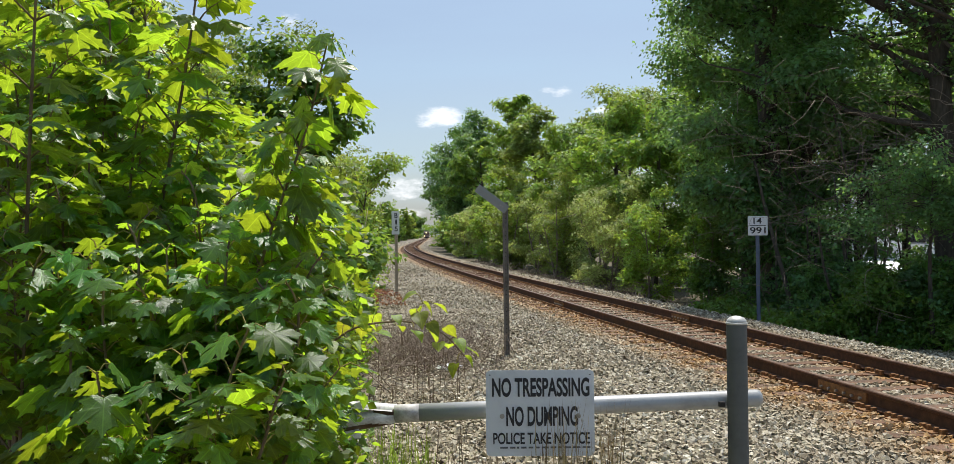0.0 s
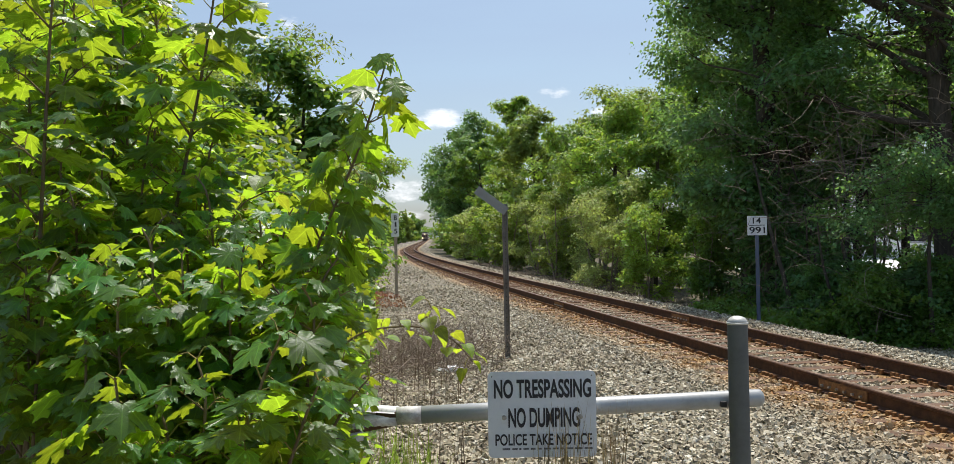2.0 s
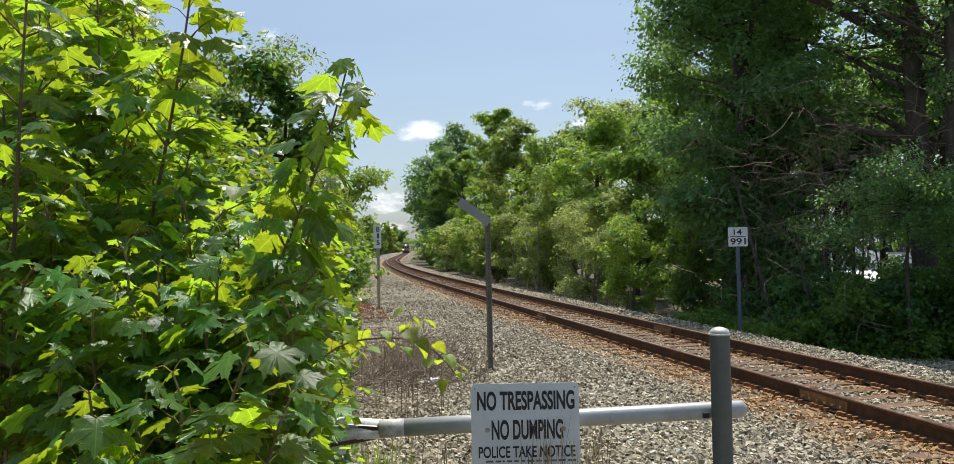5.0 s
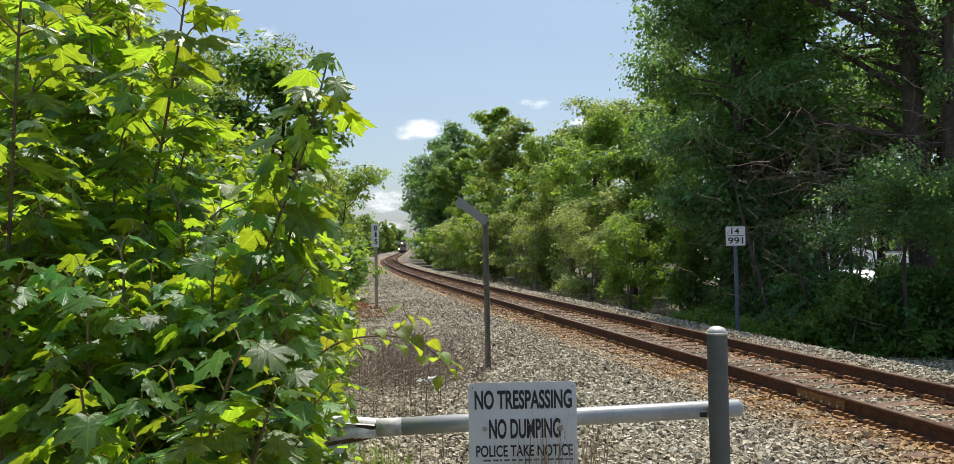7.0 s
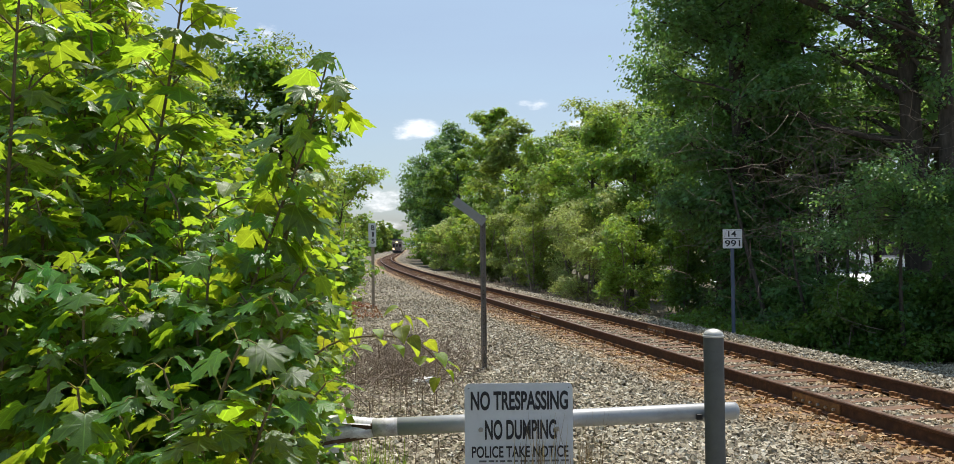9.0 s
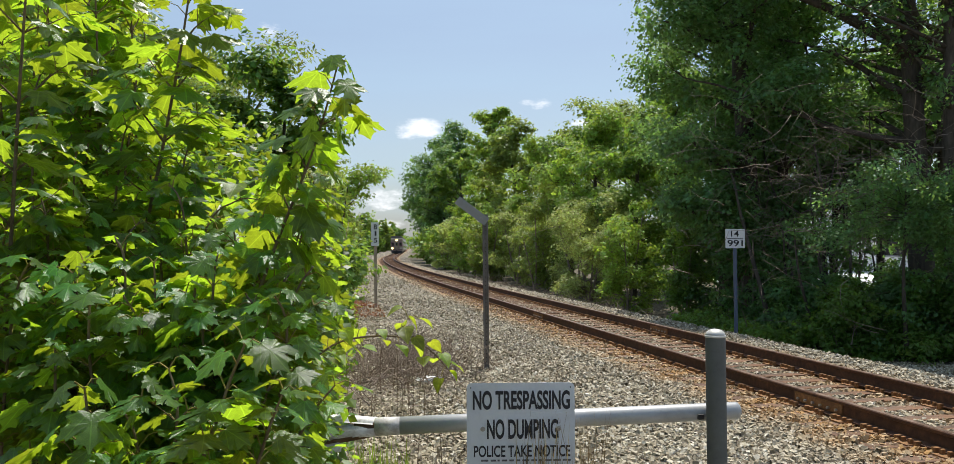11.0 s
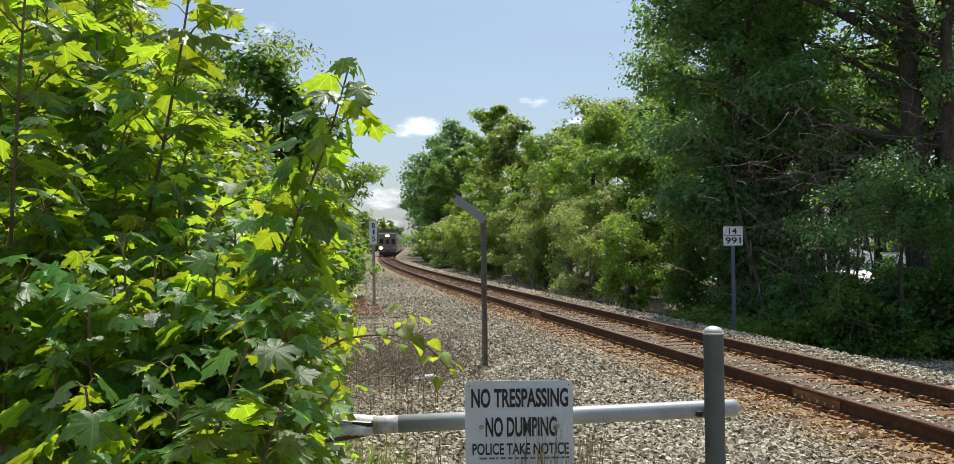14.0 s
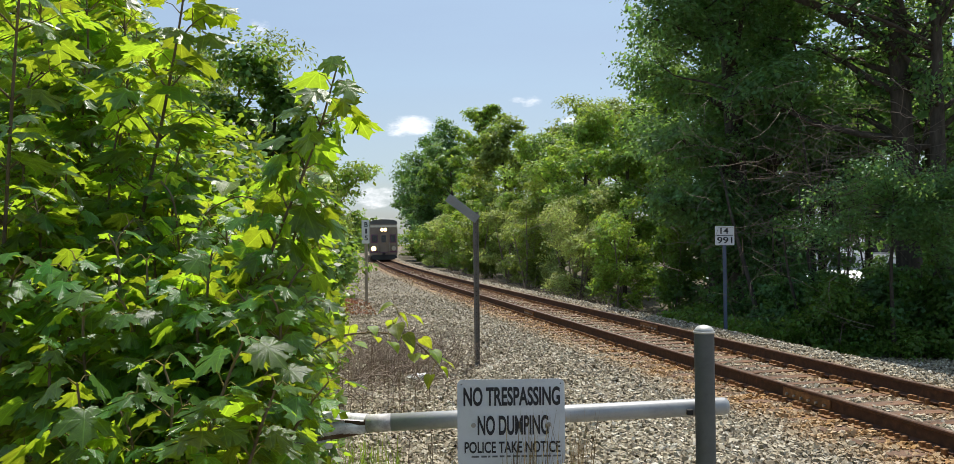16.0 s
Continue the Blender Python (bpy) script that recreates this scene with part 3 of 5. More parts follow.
def build_track():
    t = empty("railway_track", pose(0, 0, 0), "single railway track with rust-brown rails on worn timber ties", "railway track")
    part("rail", rail_mesh(-1, -30, 900), None, t, "rust-brown steel rail with a dull worn head")
    part("rail", rail_mesh(1, -30, 900), None, t, "rust-brown steel rail with a dull worn head")
    ties = []
    for i in range(4):
        rs = random.Random(i)
        g = Geo().box(-1.3, 1.3, -0.11, 0.11, -0.17, 0.0)
        for v in g.v:
            v += Vector((rs.uniform(-0.02, 0.02), rs.uniform(-0.012, 0.012), rs.uniform(-0.006, 0.004)))
        ties.append(g.mesh("tie", bevel=0.008))
    # plate, four spike heads and the anchor clip on the rail's foot
    g = Geo().box(-0.17, 0.17, -0.09, 0.09, 0.0, 0.012)
    for sx in (-0.095, 0.095):
        for sy in (-0.05, 0.05):
            g.box(sx - 0.02, sx + 0.02, sy - 0.016, sy + 0.016, 0.012, 0.055)
        g.box(sx * 1.0 - 0.03, sx * 1.0 + 0.03, 0.10, 0.145, -0.01, 0.055)
        g.box(sx * 0.9 - 0.03, sx * 0.9 + 0.03, -0.15, -0.11, -0.01, 0.05)
    plate = g.mesh("tie_plate")
    rest = Geo()
    rs = random.Random(3)
    s, i = -4.0, 0
    cosa = math.cos(0.163)
    while s < 420:
        y = s
        a = -math.degrees(track_heading(y))
        m = pose(track_x(y), y, rs.uniform(-0.034, -0.027), rs.uniform(-1, 1), 0, a + rs.uniform(-1.3, 1.3))
        if i < 290:
            part("tie", ties[i % 4], "tie", t, at=m)
        else:
            b = len(rest.v)
            rest.box(-1.3, 1.3, -0.11, 0.11, -0.17, 0.0)
            for v in rest.v[b:]:
                v.xyz = m @ v
        if y < 66:
            for side in (-0.7525, 0.7525):
                part("tie_plate", plate, "plate", t, at=pose(track_x(y), y, -0.028, 0, 0, a) @ pose(side, 0, 0, 0, 0, rs.uniform(-2, 2)))
        s += 0.5 * cosa
        i += 1
    far = part("far_ties", rest.mesh("far_ties"), "tie", t)
    far["kind"] = "stuff"
    # bolted joint in the near rail, and one farther on in the other
    for y, side in ((9.35, -1), (17.2, 1), (21.3, -1)):
        a = -math.degrees(track_heading(y))
        base = pose(track_x(y), y, -0.012, 0, 0, a) @ pose(side * 0.7525, 0, 0)
        for sx in (-1, 1):
            jb = Geo().box(min(sx * .010, sx * .032), max(sx * .010, sx * .032), -0.45, 0.45, 0.03, 0.142).mesh("joint_bar", bevel=0.006)
            ob = part("joint_bar", jb, "plate", t, "rusty bolted joint bar", at=base)
            for k in range(6):
                bolt = Geo().tube([(sx * 0.03, -0.36 + k * 0.144, 0.072), (sx * 0.058, -0.36 + k * 0.144, 0.072)], [0.017, 0.017], 6).mesh("bolt")
                part("bolt", bolt, "zinc", ob)


build_track()


# ---- trees and shrubs ----
def grow(rs, g, p, d, length, r, steps, wander, lift=0.0):
    """A bent, tapering limb added to g; returns its points."""
    pts, p, d = [Vector(p)], Vector(p), Vector(d).normalized()
    for i in range(steps):
        d = (d + Vector((rs.gauss(0, wander), rs.gauss(0, wander), rs.gauss(0, wander) + lift))).normalized()
        p = p + d * (length / steps)
        pts.append(p.copy())
    g.tube(pts, [r * (1 - 0.75 * i / steps) for i in range(steps + 1)], 4 if r < 0.05 else 7)
    return pts


def tree(name, x, y, z, height, radius, leaves, leaf, mat, seed, label, category="tree", low=0.22, shape=1.0, trunk=None, clump=0.2, droop=0.0, tilt=0.6, squash=0.8,
         bark="bark", group="", stems=1, spread=0.0, full=True, blade=LEAF4):
    """A tapered trunk with limbs and a crown of many single leaves in uneven clumps."""
    rs, nr = random.Random(seed), np.random.RandomState(seed)
    root = empty(name, pose(x, y, z), label, category, group)
    wood, centres = Geo(), []
    r0 = trunk or 0.022 * height
    for s in range(stems):
        lean = Vector((rs.gauss(0, 0.03) + spread * math.cos(2.4 * s), rs.gauss(0, 0.03) + spread * math.sin(2.4 * s), 1))
        main = grow(rs, wood, (0.12 * s * math.cos(s * 2.2), 0.12 * s * math.sin(s * 2.2), -0.15), lean, height * (0.93 if s == 0 else rs.uniform(0.6, 0.85)), r0 if stems == 1 else r0 * 0.6, 9, 0.018)
        count = max(5, int((26 if stems == 1 else 30 / stems) * shape))
        for i in range(count):
            u = low + (1.0 - low) * (i + rs.random()) / count
            k = min(int(u * 9), 8)
            p = main[k].lerp(main[k + 1], u * 9 - k)
            a = rs.uniform(0, 2 * math.pi) if i % 3 else i * 2.4
            width = radius * (math.sin(math.pi * (0.14 + 0.70 * (u - low) / (1 - low))) ** 0.7) * rs.uniform(0.55, 1.15)
            rise = 0.25 + 0.7 * u - droop
            limb = grow(rs, wood, p, (math.cos(a), math.sin(a), rise), width * 1.05, r0 * (0.42 - 0.28 * u), 5, 0.16, -droop * 0.15)
            for j in (2, 3, 4, 5) if full else (3, 5):
                centres.append((limb[j], radius * clump * rs.uniform(0.7, 1.25) * (0.75 + 0.1 * j)))
            for j in (2, 3, 4) if full else (2, 4):
                b = rs.uniform(0, 2 * math.pi)
                twig = grow(rs, wood, limb[j], (math.cos(b), math.sin(b), rs.uniform(-0.2, 0.7)), width * rs.uniform(0.25, 0.45), r0 * 0.1, 3, 0.2)
                centres.append((twig[-1], radius * clump * rs.uniform(0.6, 1.1)))
        for k in range(4):
            centres.append((main[-1] + Vector((rs.gauss(0, 0.05), rs.gauss(0, 0.05), 0.012 * (k - 1) * 3)) * (height * 0.35 if k else 0.0), radius * clump * (0.75 - 0.14 * k)))
    c = np.array([tuple(v) for v, _ in centres])
    cr = np.array([r for _, r in centres])
    # sprays of about twenty leaves sit on the clumps; the leaves of a spray face outwards and up together
    many = max(20, leaves // 20)
    home = nr.choice(len(c), many, p=cr ** 2 / (cr ** 2).sum())
    way = nr.normal(0, 1, (many, 3)) + np.array([0, 0, 0.25])
    way /= np.linalg.norm(way, axis=1)[:, None]
    heart = c[home] + way * (cr[home] * nr.uniform(0.35, 1.0, many))[:, None] * np.array([1, 1, squash])
    pick = nr.randint(0, many, leaves)
    core = np.arange(leaves) < leaves * 0.07
    wide = cr[home][pick] * np.where(core, 0.42, 0.21)
    pos = heart[pick] + np.clip(nr.normal(0, 1, (leaves, 3)), -1.7, 1.7) * wide[:, None] * np.array([1, 1, 0.5])
    pos = np.where(core[:, None], c[home][pick] + (pos - heart[pick]), pos)
    pos[:, 2] -= droop * cr[home][pick] * nr.uniform(0, 1.2, leaves)
    pos[:, 2] = np.maximum(pos[:, 2], 0.05)
    face = way[pick] * 0.65 + np.array([0, 0, 0.75]) + nr.normal(0, tilt * 0.6, (leaves, 3))
    part("trunk", wood.mesh("trunk", smooth=True), bark, root)
    me = scatter_mesh("crown", *blade, pos, frames_towards(face, nr), leaf * nr.uniform(0.6, 1.3, leaves) * np.where(core, 2.0 if leaf > 0.145 else (1.5 if leaf > 0.1 else 1.3), 1.0))
    part("crown", me, mat, root)
    return root


def beside(y, d):
    """x, y, z on the ground at the offset d from the line."""
    return track_x(y) + d, y, ground_z(d)


def right_woods():
    # tall dark trees close by
    near = "tall dark green tree in full leaf beside the line"
    big = tree("oak_tree", 12.3, 21.5, -0.7, 17, 5.2, 15000, 0.15, "dark", 11, "tall dark-leaved tree with a thick trunk and bare low limbs", low=0.3, trunk=0.36, clump=0.15)
    rs, g = random.Random(71), Geo()
    for z, dx, dy, rise, ln, r in ((7.2, -1, -.2, .8, 6.5, .17), (5.2, -1, .3, .12, 5.5, .10), (7.6, 1, -.2, .9, 5.0, .14), (8.2, -.7, -.5, 1.1, 5.5, .13), (4.2, -1, -.5, -.05, 4.2, .07), (6.9, .8, .5, .4, 4.5, .10)):
        limb = grow(rs, g, (0, 0, z), (dx, dy, rise), ln, r, 9, 0.09)
        for q in limb[3::2]:
            grow(rs, g, q, (rs.gauss(dx, .6), rs.gauss(0, .6), rs.gauss(.4, .5)), ln * 0.3, r * 0.35, 5, 0.15)
    part("limb", g.mesh("limb", smooth=True), "bark", big, "dark bare spreading limbs")
    tree("oak_tree", *beside(25, 6.9), 17.5, 3.5, 90000, 0.125, "dark", 12, near, low=0.07, clump=0.24)
    tree("oak_tree", *beside(20.5, 9.6), 12.5, 3.2, 7000, 0.12, "dark", 13, near, low=0.5, clump=0.2)
    tree("oak_tree", *beside(31, 9.0), 17.0, 3.6, 52000, 0.135, "dark", 14, "tall green tree in full leaf beside the line", low=0.07, clump=0.24)
    tree("oak_tree", 17.5, 19.0, -0.7, 15, 4.6, 5000, 0.17, "dark", 15, "tall dark tree with leafy limbs over the verge", low=0.4, clump=0.2)
    tree("oak_tree", 16.5, 27.0, -0.7, 15, 5.0, 6000, 0.19, "dark", 17, "tall dark tree deep in the wood", low=0.3, clump=0.22)
    tree("oak_tree", 20.5, 33.0, -0.7, 14, 5.0, 9000, 0.22, "oak", 18, "tall green tree deep in the wood", low=0.32, clump=0.24)
    deep = "dark leafy tree deep in the shaded wood"
    tree("oak_tree", 15.6, 30.0, -0.7, 8.2, 3.4, 22000, 0.16, "dark", 61, deep, low=0.4, clump=0.24)
    tree("oak_tree", 13.3, 29.0, -0.7, 8.0, 2.6, 16000, 0.15, "dark", 62, deep, low=0.38, clump=0.26)
    tree("oak_tree", 19.4, 31.5, -0.7, 8.2, 3.8, 20000, 0.17, "dark", 63, deep, low=0.08, clump=0.26)
    tree("oak_tree", 11.2, 28.5, -0.7, 12.5, 3.0, 36000, 0.14, "dark", 64, deep, low=0.25, clump=0.26)
    tree("oak_tree", 10.5, 26.2, -0.7, 11.5, 2.3, 26000, 0.125, "dark", 65, deep, low=0.3, clump=0.26)
    tree("locust_tree", 9.7, 17.6, -0.7, 4.15, 2.2, 20000, 0.075, "dark", 16, "young tree with drooping feathery dull green fronds", low=0.74, trunk=0.06, clump=0.22, droop=0.5, squash=0.3)
    # shrubs under and between them
    for i, (y, d, h, r, n, mat, lf) in enumerate(((30.5, 5.0, 4.2, 1.4, 12000, "bright", .10), (27, 5.6, 3.4, 1.3, 10000, "oak", .10), (36, 5.4, 4.4, 1.7, 15000, "pale", .10), (24.0, 6.2, 4.2, 1.6, 12000, "dark", .11),
                                                 (21.5, 6.6, 1.9, 1.4, 9000, "dark", .11), (19.0, 6.4, 1.6, 1.3, 9000, "dark", .10), (18.3, 5.4, 1.5, 1.2, 9000, "oak", .09), (18.0, 7.2, 1.5, 1.3, 9000, "oak", .09),
                                                 (25.5, 6.6, 4.6, 1.8, 12000, "dark", .12), (28.0, 9.4, 3.0, 1.6, 11000, "dark", .12), (24.5, 9.3, 3.3, 1.6, 2000, "dark", .12), (26.0, 13.4, 2.6, 1.6, 9000, "dark", .12), (28.0, 16.6, 3.4, 1.9, 10000, "dark", .13),
                                                 (22.5, 10.4, 1.9, 1.4, 8000, "dark", .11), (18.0, 7.8, 2.1, 1.4, 10000, "dark", .10),
                                                 (41.5, 6.6, 5.8, 1.9, 15000, "pale", .11), (47, 5.8, 5.6, 2.0, 14000, "hedge", .12), (53.5, 6.2, 6.4, 2.1, 13000, "pale", .13), (61, 5.6, 5.6, 2.0, 11000, "hedge", .15),
                                                 (69, 6.0, 6.4, 2.3, 10000, "bright", .17), (79, 5.8, 6.0, 2.3, 8500, "pale", .19), (90, 5.6, 5.0, 2.2, 7000, "bright", .22), (103, 5.8, 4.8, 2.3, 6000, "hedge", .24),
                                                 (120, 5.6, 4.6, 2.4, 5000, "bright", .27))):
        tree("shrub", *beside(y, d), h, r, n, lf, mat, 40 + i, {"pale": "pale yellow-green willowy shrub beside the line", "bright": "bright green leafy shrub beside the line",
             "hedge": "grey-green bushy shrub beside the line", "oak": "deep green shrub under the trees", "dark": "dark shaded shrub under the trees"}[mat],
             "shrub", low=0.01, stems=3, spread=0.22, clump=0.3, shape=0.6, group="shrubs along the line", bark="twig")
    # wood behind, farther along
    for i, (y, d, h, r, n, mat, lf) in enumerate(((38, 8.0, 8.6, 2.6, 17000, "oak", .16), (45, 8.8, 9.2, 2.8, 16000, "bright", .17), (52, 9.2, 9.6, 2.8, 15000, "oak", .18), (58, 8.6, 10.0, 3.0, 15000, "bright", .2),
                                                 (66, 9.2, 11.6, 3.2, 14000, "hedge", .22), (74, 8.6, 12.6, 3.2, 13000, "bright", .23), (85, 10.8, 17.2, 2.8, 15000, "bright", .26), (97, 8.4, 13.2, 3.8, 13000, "oak", .28),
                                                 (112, 8.0, 17.0, 5.0, 17000, "dark", .31), (130, 8.4, 18.6, 5.6, 16000, "dark", .36),
                                                 (155, 8.8, 16.5, 5.2, 10000, "dark", .4), (185, 9, 14, 5, 8000, "dark", .45), (220, 9.5, 12, 5, 6000, "oak", .55), (46, 14, 11, 4.0, 15000, "oak", .22), (62, 15, 12.5, 4.6, 12000, "hedge", .25))):
        tree("tree", *beside(y, d), h, r, int(1.7 * n), lf * 0.92, mat, 370 + i, {"oak": "green broad-leaved tree in the lineside wood", "bright": "light green broad-leaved tree in the lineside wood",
             "hedge": "grey-green tree in the lineside wood", "dark": "rounded dark green tree near the bend"}[mat], low=0.1, clump=0.26, shape=0.75, group="lineside wood", full=False)


def left_woods():
    for i, (x, y, h, r, n, mat, lf) in enumerate(((-3.35, 9.6, 4.1, 1.1, 50000, "hedge", .065), (-4.2, 13.0, 4.3, 1.7, 18000, "hedge", .085), (-4.3, 17.5, 4.4, 1.7, 18000, "bright", .095),
                                                 (-4.9, 22.5, 4.6, 1.8, 15000, "hedge", .11), (-5.0, 8.0, 5.2, 1.9, 15000, "hedge", .11), (-3.6, 6.6, 4.4, 1.5, 14000, "bright", .10), (-3.0, 7.8, 4.1, 0.8, 26000, "hedge", .065), (-3.7, 11.2, 4.7, 1.3, 30000, "hedge", .08), (-4.7, 11.6, 5.2, 1.6, 16000, "hedge", .11))):
        tree("small_tree", x, y, -0.05, h, r, n, lf, mat, 120 + i, "small bushy tree with fine willow-like leaves at the track's edge", "tree", low=0.06, stems=3, spread=0.2, clump=0.27, bark="bark", blade=SLIM if lf < .1 else LEAF4,
             group="trees along the verge")
    tree("small_tree", -2.12, 9.0, -0.05, 4.0, 0.85, 44000, .07, "oak", 141, "dense dark small tree with narrow leaves behind the maples", "tree", low=0.2, stems=2, spread=0.1, clump=0.3,
         group="trees along the verge")
    for i, (y, d, h, r, n, mat, lf) in enumerate(((30, -6.0, 4.8, 1.9, 11000, "bright", .12), (38, -6.2, 5.2, 2.1, 10000, "hedge", .14), (48, -6.4, 5.4, 2.3, 9000, "bright", .16), (60, -6.6, 5.6, 2.5, 8000, "oak", .19),
                                                 (75, -6.8, 6.0, 2.8, 7000, "bright", .23), (95, -7.0, 6.4, 3.0, 6500, "hedge", .27), (120, -7.0, 7.0, 3.2, 6000, "bright", .32), (150, -7.0, 7.4, 3.4, 5500, "oak", .38),
                                                 (190, -7.4, 8.0, 4.0, 5000, "bright", .45), (240, -7.6, 8.4, 4.4, 4500, "oak", .55), (310, -8.0, 9.2, 5.2, 4500, "hedge", .7), (400, -8.5, 10.5, 6, 4500, "oak", .9), (500, -9, 12, 7, 4500, "oak", 1.1))):
        tree("tree", *beside(y, d), h, r, n, lf, mat, 150 + i, "leafy green tree in the row along the verge", low=0.05, stems=2, spread=0.15, clump=0.27, group="trees along the verge")


def far_woods():
    rs = np.random.RandomState(9)
    n = 26000
    x = rs.uniform(-420, 420, n)
    y = 720 + 60 * np.sin(x * 0.02) + rs.uniform(-25, 25, n)
    top = 9 + 5 * np.abs(np.sin(x * 0.07 + np.sin(x * 0.19))) + 2 * np.sin(x * 0.5)
    z = top * rs.uniform(0, 1, n) ** 0.7 - 0.5
    me = scatter_mesh("far_woods", *LEAF4, np.stack([x, y, z], 1), frames_of(n, rs, 0.7), rs.uniform(1.2, 2.6, n))
    tagged(part("far_woods", me, "oak"), "far green woods beyond the end of the line", "woods", kind="stuff")


right_woods()
left_woods()
far_woods()


def weeds(name, rects, n, leaf, mat, label, seed, height=0.5, template=LEAF4, tilt=0.6):
    """Low leafy ground cover on strips beside the line (y0, y1, d0, d1)."""
    rs = np.random.RandomState(seed)
    pos = []
    for y0, y1, d0, d1 in rects:
        m = n // len(rects)
        y, d = rs.uniform(y0, y1, m), rs.uniform(d0, d1, m)
        hill = np.array([max(0.05, 0.55 + 0.9 * noise.noise((a * 0.9, b * 0.9, seed))) for a, b in zip(y, d)])
        z = np.array([ground_z(v) for v in d]) + height * hill * rs.uniform(0.1, 1, m) ** 0.6
        pos.append(np.stack([np.array([track_x(v) for v in y]) + d, y, z], 1))
    pos = np.concatenate(pos)
    me = scatter_mesh(name, *template, pos, frames_of(len(pos), rs, tilt), leaf * rs.uniform(0.5, 1.3, len(pos)))
    tagged(part(name, me, mat), label, "plants", kind="stuff")


weeds("verge_weeds", ((18.5, 25, 3.5, 5.4), (17.2, 21, 4.6, 8.5)), 14000, 0.11, "oak", "low dark green weeds and creepers at the foot of the trees", 31, 0.75)
weeds("verge_weeds", ((20, 46, -7.2, -5.5), (12, 24, -7.5, -6.2)), 9000, 0.09, "bright", "low green weeds along the gravel's edge", 32, 0.5)
weeds("red_weeds", ((22, 27, -5.5, -4.6), (24, 28, -5.7, -5.0)), 900, 0.07, "redweed", "dry reddish weeds by the marker post", 33, 0.22)


def blades(name, spots, n, length, mat, label, seed, lean=0.35, width=0.006):
    """Grass blades: narrow tapering strips that bend over."""
    rs = np.random.RandomState(seed)
    g = Geo()
    for x, y, r in spots:
        for _ in range(n):
            a, b = rs.uniform(0, 6.28), rs.uniform(0, 6.28)
            q = r * math.sqrt(rs.uniform())
            p = Vector((x + q * math.cos(a), y + q * math.sin(a), -0.05))
            h, ln = length * rs.uniform(0.5, 1.1), rs.uniform(0.1, 1) * lean
            side = Vector((-math.sin(b), math.cos(b), 0)) * width
            i = len(g.v)
            for k, (u, w) in enumerate(((0, 1), (0.4, 0.9), (0.75, 0.6))):
                c = p + Vector((math.cos(b) * ln * h * u * u, math.sin(b) * ln * h * u * u, h * u))
                g.v += [c - side * w, c + side * w]
            g.v.append(p + Vector((math.cos(b) * ln * h, math.sin(b) * ln * h, h * 0.97)))
            g.f += [(i, i + 1, i + 3, i + 2), (i + 2, i + 3, i + 5, i + 4), (i + 4, i + 5, i + 6)]
    tagged(part(name, g.mesh(name), mat), label, "grass", kind="stuff")


blades("grass_tufts", [(-0.45, 5.6, .25), (-0.25, 5.3, .2), (-0.05, 5.0, .15), (0.05, 5.2, .15), (-0.6, 6.2, .3), (-0.8, 7, .4), (0.42, 4.75, .2), (0.25, 4.7, .12), (-0.15, 4.6, .2), (-0.3, 4.9, .25), (-0.5, 5.1, .25), (-0.75, 5.4, .3), (-0.9, 6.0, .4)], 110, 0.34, "grass",
       "fresh green grass tufts by the barrier", 41, 0.6, 0.0042)
blades("dry_stalks", [(0.34, 4.46, .10), (0.5, 4.5, .12), (0.66, 4.52, .10), (0.72, 4.6, .06), (0.42, 4.5, .1)], 34, 1.0, "straw", "dry pale grass stalks before the sign", 42, 0.14, 0.0035)
blades("dead_stalks", [(-0.05, 5.1, .12), (-0.1, 6.0, .25), (-0.65, 8.5, .5), (-1.0, 9.5, .8), (-0.5, 10.5, .8), (-1.2, 12, .9)], 16, 0.75, "stalk", "thin dead brown weed stalks on the gravel", 43, 0.3, 0.004)


def verge_brush():
    rs, g = random.Random(18), Geo()
    for i in range(900):
        y = rs.uniform(25, 70)
        x, _, z = beside(y, rs.uniform(3.2, 5.0))
        a = rs.uniform(0, 6.28)
        grow(rs, g, (x, y, z), (math.cos(a), math.sin(a), rs.uniform(0.1, 0.9)), rs.uniform(0.4, 1.3), rs.uniform(0.006, 0.014), 4, 0.2, -0.04)
    # pale bare twigs hanging among the near trees
    for i in range(520):
        y = rs.uniform(16.5, 24.0)
        x = rs.gauss(0.47, 0.085) * y
        z = rs.gauss(3.1, 1.3)
        if z < -0.2:
            continue
        a = rs.uniform(0, 6.28)
        grow(rs, g, (x, y, z), (math.cos(a), 0.5 * math.sin(a), rs.uniform(-0.5, 0.6)), rs.uniform(0.5, 1.7), rs.uniform(0.004, 0.009), 5, 0.25, -0.05)
    tagged(part("verge_brush", g.mesh("verge_brush", smooth=True), "twig"), "tangle of bare grey twigs at the wood's edge", "brush", kind="stuff")
    g = Geo()
    for i in range(18):
        y = rs.uniform(19.5, 27)
        grow(rs, g, (rs.uniform(0.36, 0.58) * y, y, -0.75), (rs.gauss(0, 0.1), rs.gauss(0, 0.1), 1), rs.uniform(3, 7), rs.uniform(0.035, 0.075), 9, 0.07)
    tagged(part("thin_trunks", g.mesh("thin_trunks", smooth=True), "bark"), "thin dark trunks standing in the shaded wood", "trunks", kind="stuff")


verge_brush()


